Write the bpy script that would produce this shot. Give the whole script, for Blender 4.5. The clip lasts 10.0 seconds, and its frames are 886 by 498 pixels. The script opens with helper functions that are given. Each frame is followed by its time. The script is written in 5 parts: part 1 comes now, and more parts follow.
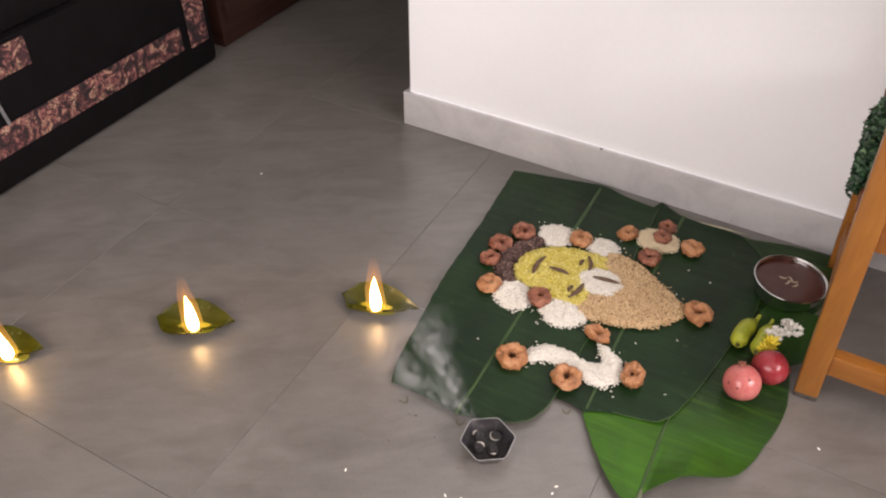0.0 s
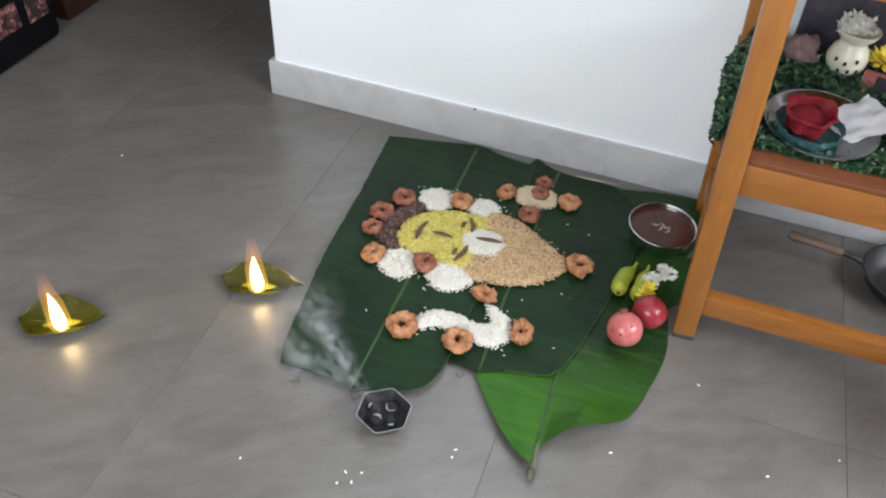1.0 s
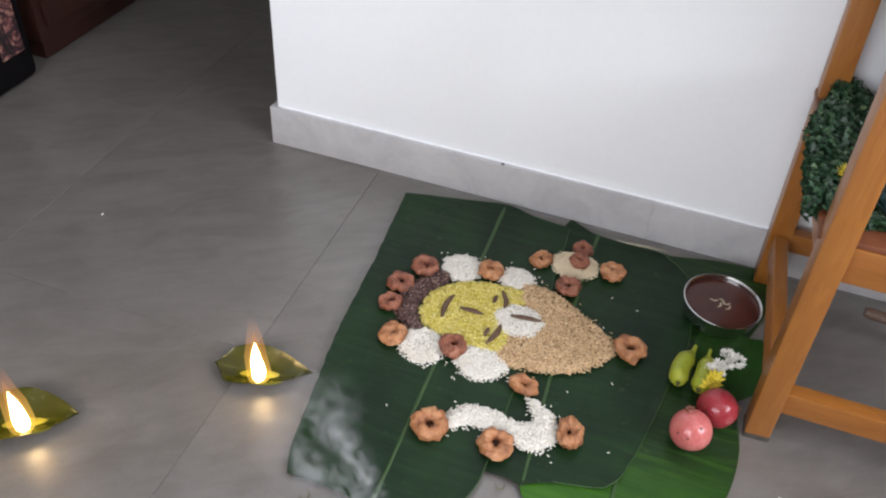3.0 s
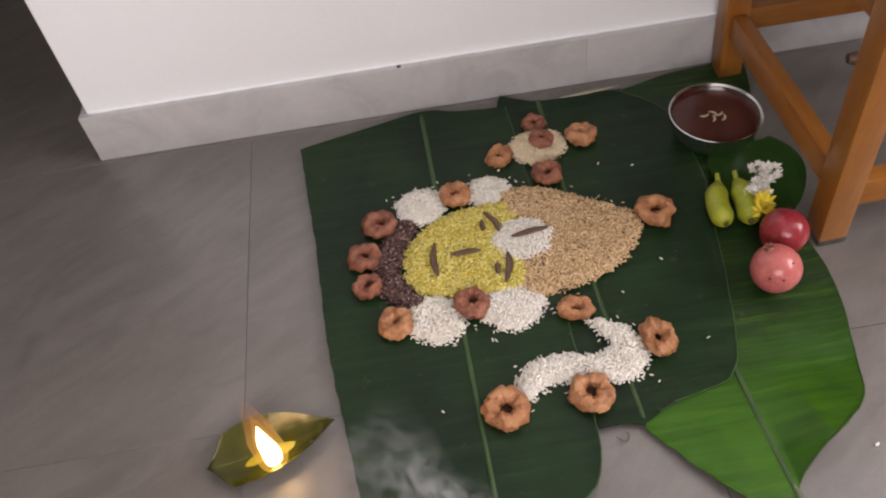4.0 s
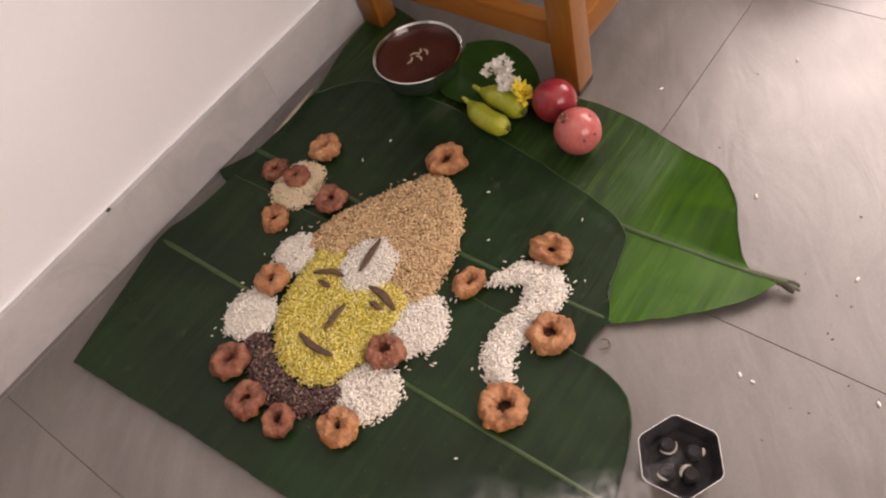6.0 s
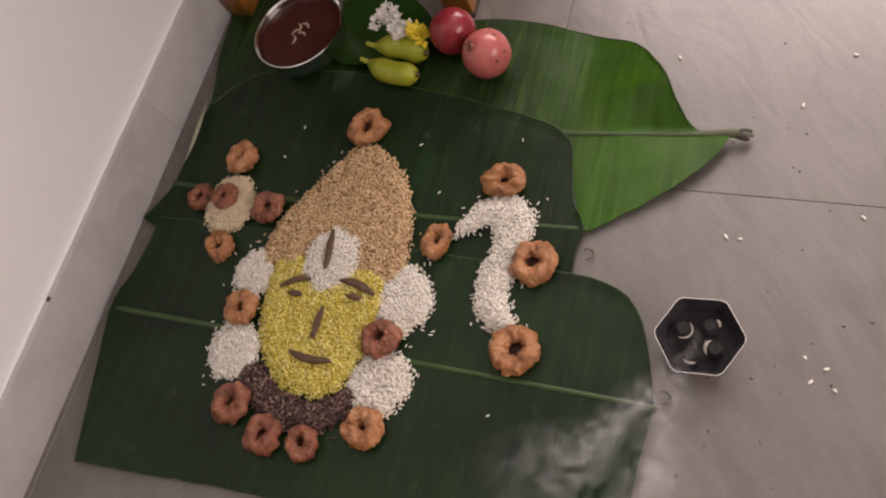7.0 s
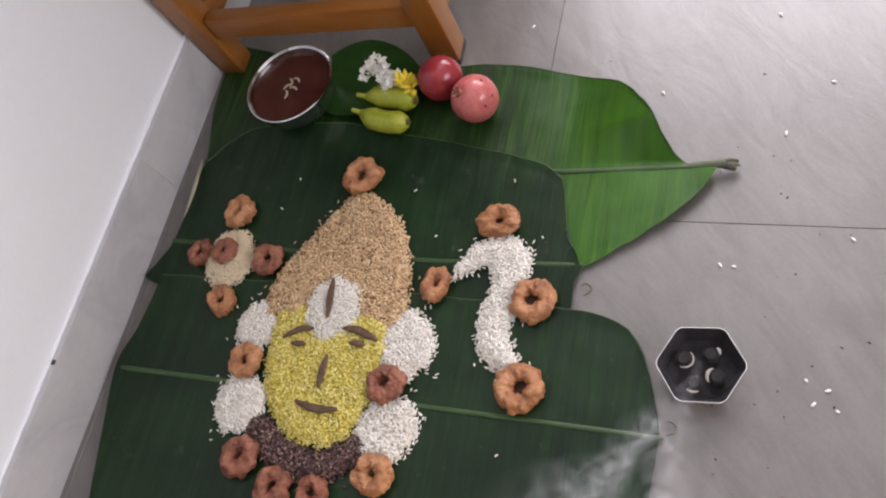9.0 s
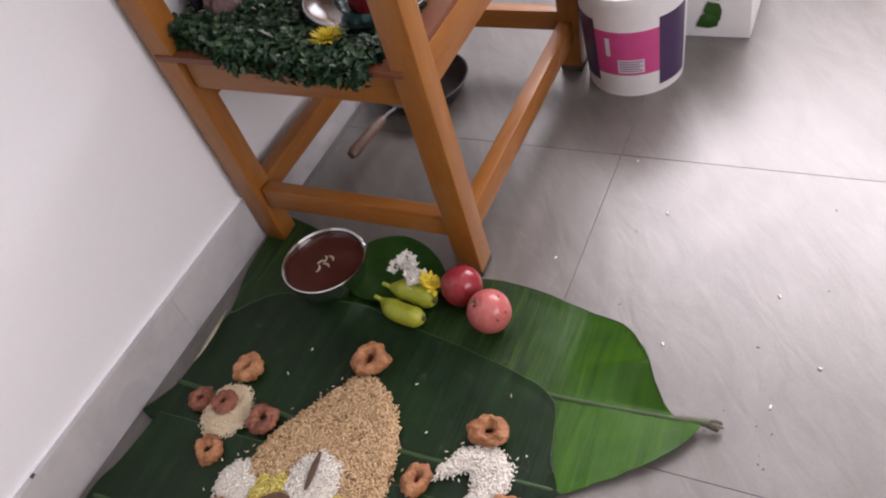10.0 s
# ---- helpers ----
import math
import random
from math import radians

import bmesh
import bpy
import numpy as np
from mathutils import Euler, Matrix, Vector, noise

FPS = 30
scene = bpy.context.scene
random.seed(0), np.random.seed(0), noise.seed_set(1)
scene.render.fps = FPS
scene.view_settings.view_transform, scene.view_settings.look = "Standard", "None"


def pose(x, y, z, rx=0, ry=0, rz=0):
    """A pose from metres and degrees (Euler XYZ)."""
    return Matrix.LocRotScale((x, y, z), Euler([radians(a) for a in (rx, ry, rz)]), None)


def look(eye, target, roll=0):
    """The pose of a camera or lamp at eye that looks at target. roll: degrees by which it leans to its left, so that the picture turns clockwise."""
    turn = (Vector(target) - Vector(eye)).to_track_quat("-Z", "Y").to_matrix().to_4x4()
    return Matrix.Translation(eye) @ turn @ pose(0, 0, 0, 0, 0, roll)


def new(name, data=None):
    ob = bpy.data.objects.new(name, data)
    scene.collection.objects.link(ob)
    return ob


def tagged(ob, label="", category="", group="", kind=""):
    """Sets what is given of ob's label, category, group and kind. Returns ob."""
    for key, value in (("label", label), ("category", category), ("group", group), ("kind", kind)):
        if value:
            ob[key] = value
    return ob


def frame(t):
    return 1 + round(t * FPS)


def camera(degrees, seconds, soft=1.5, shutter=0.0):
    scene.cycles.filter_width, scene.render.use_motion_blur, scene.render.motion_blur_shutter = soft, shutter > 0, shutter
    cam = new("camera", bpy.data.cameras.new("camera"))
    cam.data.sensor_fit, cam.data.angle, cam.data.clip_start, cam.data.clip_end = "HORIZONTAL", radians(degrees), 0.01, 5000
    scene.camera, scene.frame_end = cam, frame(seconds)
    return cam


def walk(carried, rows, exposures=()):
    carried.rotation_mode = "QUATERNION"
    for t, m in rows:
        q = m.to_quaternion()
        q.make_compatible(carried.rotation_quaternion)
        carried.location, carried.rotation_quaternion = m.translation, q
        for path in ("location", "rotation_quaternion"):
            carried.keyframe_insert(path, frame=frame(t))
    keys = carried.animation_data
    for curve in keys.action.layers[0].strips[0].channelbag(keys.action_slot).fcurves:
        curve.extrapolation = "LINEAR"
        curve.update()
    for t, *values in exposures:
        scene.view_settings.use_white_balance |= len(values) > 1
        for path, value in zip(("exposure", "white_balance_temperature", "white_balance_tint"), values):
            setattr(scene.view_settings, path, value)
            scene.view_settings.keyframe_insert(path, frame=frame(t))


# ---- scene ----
cam = camera(57.8, 10.0, 2.1)
PATH = [
    (0, (1.003, -1.639, 1.226), (0.297, -0.317, -0.099), 0.7),
    (0.2, (0.997, -1.633, 1.221), (0.451, -0.252, -0.12), 2.5),
    (0.5, (0.994, -1.612, 1.223), (0.556, -0.219, -0.144), 4.1),
    (1, (0.994, -1.616, 1.218), (0.58, -0.232, -0.165), 4.0),
    (1.5, (0.991, -1.618, 1.217), (0.594, -0.249, -0.185), 4.1),
    (2, (0.99, -1.609, 1.216), (0.537, -0.252, -0.182), 2.4),
    (2.2, (0.994, -1.598, 1.213), (0.536, -0.212, -0.157), 2.2),
    (2.5, (0.982, -1.564, 1.205), (0.529, -0.161, -0.147), 3.2),
    (2.7, (0.938, -1.51, 1.178), (0.484, -0.082, -0.146), 5.2),
    (3.8, (0.599, -1.218, 0.982), (0.516, 0.162, -0.463), -5.4),
    (4, (0.563, -1.163, 0.961), (0.603, 0.134, -0.561), -8.0),
    (4.2, (0.522, -1.102, 0.957), (0.776, 0.099, -0.622), -6.3),
    (4.5, (0.461, -1.046, 0.942), (0.956, 0.094, -0.625), -8.1),
    (5, (0.376, -0.996, 0.956), (1.012, 0.08, -0.605), -11.0),
    (5.5, (0.385, -1.01, 0.954), (1.078, 0.002, -0.626), -9.8),
    (5.7, (0.366, -0.998, 0.944), (1.089, -0.014, -0.64), -12.3),
    (6.8, (0.395, -0.936, 0.92), (1.048, -0.115, -0.783), -39.0),
    (7, (0.396, -0.93, 0.923), (1.067, -0.155, -0.795), -37.4),
    (7.5, (0.386, -0.921, 0.928), (0.949, -0.16, -0.833), -44.0),
    (8, (0.392, -0.924, 0.928), (1.035, -0.129, -0.791), -43.0),
    (8.5, (0.39, -0.929, 0.923), (1.085, -0.148, -0.783), -40.7),
    (9, (0.393, -0.933, 0.938), (1.157, -0.158, -0.74), -37.3),
    (9.5, (0.398, -0.948, 0.948), (1.23, -0.165, -0.694), -31.4),
    (9.7, (0.42, -0.948, 0.982), (1.342, -0.168, -0.616), -25.7),
    (9.8, (0.4, -0.942, 0.992), (1.447, -0.155, -0.52), -20.1),
    (10, (0.378, -0.956, 1.008), (1.512, -0.121, -0.412), -18.0),
]
EXPOSURES = [(0.0, -0.2, 7500, 24), (0.5, -0.2, 6900, 16), (1.0, -0.12, 6350, 10), (2.7, -0.17, 6400, 14), (4.0, -0.5, 7300, 24), (4.5, -0.68, 7900, 30),
             (5.0, -0.46, 8900, 33), (5.5, -0.27, 8300, 32), (6.8, -0.82, 8200, 30), (7.5, -0.65, 7300, 28), (8.0, -0.7, 7000, 26), (8.5, -0.5, 6800, 23), (9.0, -0.38, 6800, 23), (10.0, -0.4, 6950, 27)]
walk(cam, [(t, look(eye, target, roll)) for t, eye, target, roll in PATH],
     exposures=EXPOSURES)

# ---- world and light ----
world = bpy.data.worlds.new("sky")
scene.world = world
world.use_nodes = True
wn = world.node_tree
sky = wn.nodes.new("ShaderNodeTexSky")
sky.sky_type, sky.sun_disc = "NISHITA", False
sky.sun_elevation, sky.sun_rotation = radians(50), radians(120)
wn.nodes["Background"].inputs["Strength"].default_value = 0.12
wn.links.new(sky.outputs[0], wn.nodes["Background"].inputs["Color"])


def window_light(name, x, y, z, w, h, watts, turn, colour):
    """The sky's light in a window's opening."""
    lamp = bpy.data.lights.new(name, "AREA")
    lamp.shape, lamp.size, lamp.size_y, lamp.energy, lamp.color = "RECTANGLE", w, h, watts, colour
    ob = new(name, lamp)
    ob.matrix_world = pose(x, y, z, 90, 0, turn)
    return ob


window_light("window_daylight", 0.1, -3.12, 1.5, 1.9, 1.4, 76, 0, (0.95, 0.98, 1.0))
window_light("side_window_daylight", 3.12, -1.0, 1.7, 2.0, 1.4, 128, 90, (0.93, 0.97, 1.0))


# ---- materials ----
class Nodes:
    """Short-hand for building one node material."""

    def __init__(self, name):
        self.m = bpy.data.materials.new(name)
        self.m.use_nodes = True
        self.t = self.m.node_tree
        self.b = self.t.nodes["Principled BSDF"]

    def add(self, kind, **sets):
        n = self.t.nodes.new(kind)
        for k, v in sets.items():
            n.inputs[k.replace("_", " ")].default_value = v
        return n

    def link(self, a, b):
        self.t.links.new(a, b)

    def coords(self, kind="Object", scale=(1, 1, 1), turn=(0, 0, 0), spread=False):
        src = self.t.nodes.new("ShaderNodeTexCoord").outputs[kind] if kind != "World" else self.t.nodes.new("ShaderNodeNewGeometry").outputs["Position"]
        mp = self.t.nodes.new("ShaderNodeMapping")
        mp.inputs["Scale"].default_value = scale
        mp.inputs["Rotation"].default_value = turn
        self.link(src, mp.inputs["Vector"])
        if spread:
            info = self.t.nodes.new("ShaderNodeObjectInfo")
            mul = self.t.nodes.new("ShaderNodeMath")
            mul.operation = "MULTIPLY"
            mul.inputs[1].default_value = 37.0
            self.link(info.outputs["Random"], mul.inputs[0])
            self.link(mul.outputs[0], mp.inputs["Location"])
        return mp.outputs[0]

    def noise(self, vec, scale, detail=4.0, rough=0.55, distort=0.0):
        n = self.add("ShaderNodeTexNoise", Scale=scale, Detail=detail, Roughness=rough, Distortion=distort)
        self.link(vec, n.inputs["Vector"])
        return n.outputs["Fac"]

    def ramp(self, fac, stops):
        r = self.t.nodes.new("ShaderNodeValToRGB")
        e = r.color_ramp.elements
        while len(e) < len(stops):
            e.new(0.5)
        for el, (p, c) in zip(e, stops):
            el.position, el.color = p, (*c, 1) if len(c) == 3 else c
        self.link(fac, r.inputs["Fac"])
        return r.outputs["Color"]

    def mix(self, fac, a, b, blend="MIX"):
        n = self.t.nodes.new("ShaderNodeMix")
        n.data_type, n.blend_type = "RGBA", blend
        for sock, v in ((n.inputs["Factor"], fac), (n.inputs["A"], a), (n.inputs["B"], b)):
            if hasattr(v, "links"):
                self.link(v, sock)
            elif isinstance(v, (int, float)):
                sock.default_value = v
            else:
                sock.default_value = (*v, 1)
        return n.outputs["Result"]

    def bump(self, height, strength, dist, under=None):
        n = self.add("ShaderNodeBump", Strength=strength, Distance=dist)
        self.link(height, n.inputs["Height"])
        if under is not None:
            self.link(under, n.inputs["Normal"])
        return n.outputs["Normal"]

    def done(self, colour=None, rough=0.5, normal=None, metal=0.0, spec=0.5, coat=0.0, sub=0.0, trans=0.0):
        for key, v in (("Base Color", colour), ("Roughness", rough), ("Normal", normal)):
            if v is None:
                continue
            if hasattr(v, "links"):
                self.link(v, self.b.inputs[key])
            elif isinstance(v, (int, float)):
                self.b.inputs[key].default_value = v
            else:
                self.b.inputs[key].default_value = (*v, 1)
        self.b.inputs["Metallic"].default_value = metal
        self.b.inputs["Specular IOR Level"].default_value = spec
        self.b.inputs["Coat Weight"].default_value = coat
        self.b.inputs["Subsurface Weight"].default_value = sub
        self.b.inputs["Subsurface Radius"].default_value = (0.004, 0.003, 0.002)
        self.b.inputs["Transmission Weight"].default_value = trans
        return self.m


def plain(name, dark, light, scale=30.0, rough=0.5, bump=0.15, depth=0.002, fine=6.0, spread=False, **more):
    """A surface whose colour wanders between two tones, with fine relief."""
    n = Nodes(name)
    v = n.coords(spread=spread)
    big = n.noise(v, scale)
    small = n.noise(v, scale * fine, 3.0)
    c = n.mix(0.35, n.ramp(big, [(0.3, dark), (0.7, light)]), n.ramp(small, [(0.3, dark), (0.7, light)]))
    return n.done(c, rough, n.bump(small, bump, depth), **more)


def floor_material():
    n = Nodes("polished_grey_floor_tile")
    v = n.coords("World", (1, 1, 1), (0, 0, radians(-33)), spread=True)
    st = n.t.nodes.new("ShaderNodeMapping")
    st.inputs["Scale"].default_value = (2.4, 6.5, 3)
    n.link(v, st.inputs["Vector"])
    streak = n.noise(st.outputs[0], 2.1, 8, 0.62, 1.6)
    cloud = n.noise(v, 4.5, 6, 0.6, 0.8)
    grain = n.noise(v, 260, 2)
    rp = n.t.nodes.new("ShaderNodeMapping")
    rp.inputs["Scale"].default_value = (4.0, 12, 4)
    n.link(v, rp.inputs["Vector"])
    ripple = n.noise(rp.outputs[0], 2.3, 2.5, 0.45, 0.9)
    c = n.ramp(streak, [(0.28, (0.105, 0.094, 0.084)), (0.5, (0.156, 0.145, 0.134)), (0.72, (0.198, 0.187, 0.176))])
    c = n.mix(0.4, c, n.ramp(cloud, [(0.3, (0.115, 0.104, 0.093)), (0.7, (0.183, 0.172, 0.161))]))
    c = n.mix(0.12, c, n.ramp(grain, [(0.35, (0.095, 0.088, 0.082)), (0.65, (0.215, 0.205, 0.198))]))
    c = n.mix(n.ramp(ripple, [(0.30, (0.30,) * 3), (0.48, (0, 0, 0))]), c, (0.093, 0.084, 0.074))
    c = n.mix(n.ramp(ripple, [(0.55, (0, 0, 0)), (0.72, (0.25,) * 3)]), c, (0.216, 0.205, 0.194))
    r = n.ramp(cloud, [(0.3, (0.31,) * 3), (0.7, (0.41,) * 3)])
    return n.done(n.mix(1.0, c, (0.86, 0.86, 0.86), "MULTIPLY"), r, n.bump(ripple, 0.14, 0.0030, n.bump(streak, 0.20, 0.0035)), spec=1.0)


def marble_material():
    n = Nodes("pale_marble_skirting")
    v = n.coords("Object", (1, 1, 1), (0, 0.5, 0.3), spread=True)
    vein = n.noise(v, 9, 8, 0.62, 1.6)
    fine = n.noise(v, 60, 4)
    c = n.ramp(vein, [(0.36, (0.40, 0.40, 0.415)), (0.5, (0.45, 0.45, 0.462)), (0.7, (0.49, 0.49, 0.498))])
    c = n.mix(0.15, c, n.ramp(fine, [(0.3, (0.38, 0.38, 0.39)), (0.7, (0.58, 0.58, 0.58))]))
    return n.done(c, 0.28, n.bump(fine, 0.05, 0.001))


def leaf_material(name, dark, light, vein_tone, rough=0.38, stand_shade=None, ribs=0.3, gloss=0.3):
    """A banana leaf: uneven side veins across its length, blotches, sheen and scuffs."""
    n = Nodes(name)
    v = n.coords("Object")
    drift = n.noise(v, 5, 2)
    broad = n.noise(n.coords("Object", (5, 70, 1)), 1.0, 3, 0.6, 0.25)
    strips = n.noise(n.coords("Object", (7, 210, 1)), 1.0, 3, 0.55, 0.2)
    fine = n.add("ShaderNodeTexWave", Scale=150.0, Distortion=2.2, Detail=2.0, Detail_Scale=0.3)
    fine.bands_direction = "Y"
    n.link(v, fine.inputs["Vector"])
    blot = n.noise(n.coords("Object", (1.6, 0.8, 1)), 5.0, 5, 0.6)
    speck = n.noise(v, 120, 2)
    c = n.ramp(blot, [(0.3, dark), (0.72, light)])
    # The stand's shade is put into the colour, darker towards the wall end.
    if stand_shade:
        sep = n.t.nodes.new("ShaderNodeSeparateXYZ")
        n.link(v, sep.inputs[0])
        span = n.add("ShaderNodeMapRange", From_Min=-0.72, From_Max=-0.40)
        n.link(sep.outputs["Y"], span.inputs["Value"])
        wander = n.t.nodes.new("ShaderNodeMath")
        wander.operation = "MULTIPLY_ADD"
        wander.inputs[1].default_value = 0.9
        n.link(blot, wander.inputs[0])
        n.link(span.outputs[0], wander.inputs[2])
        c = n.mix(n.ramp(wander.outputs[0], [(0.50, (0, 0, 0)), (1.15, (1, 1, 1))]), c, stand_shade)
    c = n.mix(n.ramp(broad, [(0.34, (ribs,) * 3), (0.50, (0, 0, 0))]), c, tuple(0.55 * q for q in dark))
    c = n.mix(n.ramp(broad, [(0.52, (0, 0, 0)), (0.72, (ribs,) * 3)]), c, vein_tone)
    c = n.mix(n.ramp(strips, [(0.56, (0, 0, 0)), (0.74, (ribs * 0.9,) * 3)]), c, vein_tone)
    c = n.mix(n.ramp(speck, [(0.70, (0, 0, 0)), (0.8, (0.3, 0.3, 0.3))]), c, (0.10, 0.14, 0.05))
    scuff = n.noise(v, 24, 6, 0.7)
    c = n.mix(n.ramp(scuff, [(0.62, (0, 0, 0)), (0.75, (0.22, 0.22, 0.22))]), c, (0.15, 0.19, 0.10))
    nb = n.bump(broad, 0.30, 0.0032)
    nb = n.bump(strips, 0.22, 0.0014, nb)
    nb = n.bump(fine.outputs["Fac"], 0.06, 0.0005, nb)
    nb = n.bump(drift, 0.35, 0.014, nb)
    r = n.ramp(scuff, [(0.3, (rough,) * 3), (0.75, (rough + 0.2,) * 3)])
    return n.done(c, r, nb, spec=gloss)


def grain_material(name, tones, rough=0.55):
    """Grains: every loose grain takes its own tone."""
    n = Nodes(name)
    geo = n.t.nodes.new("ShaderNodeNewGeometry")
    c = n.ramp(geo.outputs["Random Per Island"], tones)
    fine = n.noise(n.coords("Object"), 700, 2)
    return n.done(c, rough, n.bump(fine, 0.2, 0.0004), sub=0.0)


def wood_material(name, dark, light, rough=0.38, along=2):
    n = Nodes(name)
    v = n.coords("Object", tuple(1.2 if k == along else 9 for k in range(3)))
    ring = n.noise(v, 6, 6, 0.6, 1.2)
    fine = n.noise(n.coords("Object", tuple(6 if k == along else 160 for k in range(3))), 2, 3)
    c = n.ramp(ring, [(0.3, dark), (0.7, light)])
    c = n.mix(0.18, c, n.ramp(fine, [(0.35, dark), (0.65, light)]))
    wear = n.noise(n.coords("Object"), 26, 6, 0.7)
    c = n.mix(n.ramp(wear, [(0.66, (0, 0, 0)), (0.74, (0.5, 0.5, 0.5))]), c, (0.16, 0.06, 0.02))
    return n.done(c, n.ramp(wear, [(0.3, (rough,) * 3), (0.7, (rough + 0.15,) * 3)]), n.bump(ring, 0.08, 0.001), coat=0.2)


def vada_material(name, dark, mid, light):
    n = Nodes(name)
    v = n.coords("Object", spread=True)
    blot = n.noise(v, 45, 5, 0.6)
    crust = n.noise(v, 260, 4, 0.65)
    c = n.ramp(blot, [(0.28, dark), (0.5, mid), (0.74, light)])
    c = n.mix(n.ramp(crust, [(0.55, (0, 0, 0)), (0.72, (0.6, 0.6, 0.6))]), c, dark)
    return n.done(c, n.ramp(crust, [(0.3, (0.24,) * 3), (0.7, (0.5,) * 3)]), n.bump(crust, 1.0, 0.0028, n.bump(blot, 0.6, 0.004)), spec=0.6)


def floral_material():
    n = Nodes("black_fabric_with_pink_flower_print")
    v = n.coords("Object")
    bloom = n.noise(v, 17, 3, 0.5, 2.6)
    petals = n.noise(v, 60, 4, 0.6, 2.2)
    c = n.ramp(bloom, [(0.40, (0.006, 0.004, 0.005)), (0.46, (0.075, 0.022, 0.028)), (0.54, (0.26, 0.095, 0.085)), (0.66, (0.42, 0.26, 0.18))])
    c = n.mix(n.ramp(petals, [(0.47, (0, 0, 0)), (0.55, (0.9, 0.9, 0.9))]), c, (0.020, 0.008, 0.010))
    weave = n.noise(v, 700, 2)
    return n.done(c, 0.85, n.bump(weave, 0.3, 0.001))


def flame_material():
    n = Nodes("flame")
    n.t.nodes.remove(n.b)
    e = n.add("ShaderNodeEmission", Strength=48.0)
    v = n.coords("Object")
    sep = n.t.nodes.new("ShaderNodeSeparateXYZ")
    n.link(v, sep.inputs[0])
    mr = n.add("ShaderNodeMapRange", From_Min=0.0, From_Max=0.096)
    n.link(sep.outputs["Z"], mr.inputs["Value"])
    n.link(n.ramp(mr.outputs[0], [(0.0, (1.0, 0.62, 0.22)), (0.4, (1.0, 0.74, 0.36)), (1.0, (1.0, 0.42, 0.12))]), e.inputs["Color"])
    n.link(e.outputs[0], n.t.nodes["Material Output"].inputs["Surface"])
    return n.m


def smoke_material():
    n = Nodes("thin_smoke")
    n.t.nodes.remove(n.b)
    uv = n.t.nodes.new("ShaderNodeTexCoord").outputs["UV"]
    sep = n.t.nodes.new("ShaderNodeSeparateXYZ")
    n.link(uv, sep.inputs[0])
    curl = n.noise(n.coords("Object"), 24, 5, 0.55, 2.2)
    soft = n.ramp(curl, [(0.36, (0, 0, 0)), (0.85, (0.27,) * 3)])
    across = n.ramp(sep.outputs["Y"], [(0.0, (0, 0, 0)), (0.5, (1, 1, 1)), (1.0, (0, 0, 0))])
    length = n.ramp(sep.outputs["X"], [(0.0, (0.15,) * 3), (0.3, (1, 1, 1)), (0.6, (0.8,) * 3), (1.0, (0, 0, 0))])
    fac = n.mix(1.0, n.mix(1.0, soft, across, "MULTIPLY"), length, "MULTIPLY")
    veil = n.add("ShaderNodeBsdfDiffuse", Color=(0.72, 0.73, 0.76, 1))
    clear = n.add("ShaderNodeBsdfTransparent")
    mx = n.add("ShaderNodeMixShader")
    n.link(fac, mx.inputs[0])
    n.link(clear.outputs[0], mx.inputs[1])
    n.link(veil.outputs[0], mx.inputs[2])
    n.link(mx.outputs[0], n.t.nodes["Material Output"].inputs["Surface"])
    return n.m


def flame_glow_material():
    n = Nodes("outer_flame")
    n.t.nodes.remove(n.b)
    e = n.add("ShaderNodeEmission", Strength=1.6)
    sep = n.t.nodes.new("ShaderNodeSeparateXYZ")
    n.link(n.coords("Object"), sep.inputs[0])
    mr = n.add("ShaderNodeMapRange", From_Min=0.0, From_Max=0.150)
    n.link(sep.outputs["Z"], mr.inputs["Value"])
    n.link(n.ramp(mr.outputs[0], [(0.0, (1.0, 0.62, 0.10)), (0.6, (1.0, 0.45, 0.12)), (1.0, (1.0, 0.36, 0.16))]), e.inputs["Color"])
    clear = n.add("ShaderNodeBsdfTransparent")
    mx = n.add("ShaderNodeMixShader")
    n.link(n.ramp(mr.outputs[0], [(0.0, (0.22,) * 3), (0.4, (0.15,) * 3), (1.0, (0.0,) * 3)]), mx.inputs[0])
    n.link(clear.outputs[0], mx.inputs[1])
    n.link(e.outputs[0], mx.inputs[2])
    n.link(mx.outputs[0], n.t.nodes["Material Output"].inputs["Surface"])
    return n.m


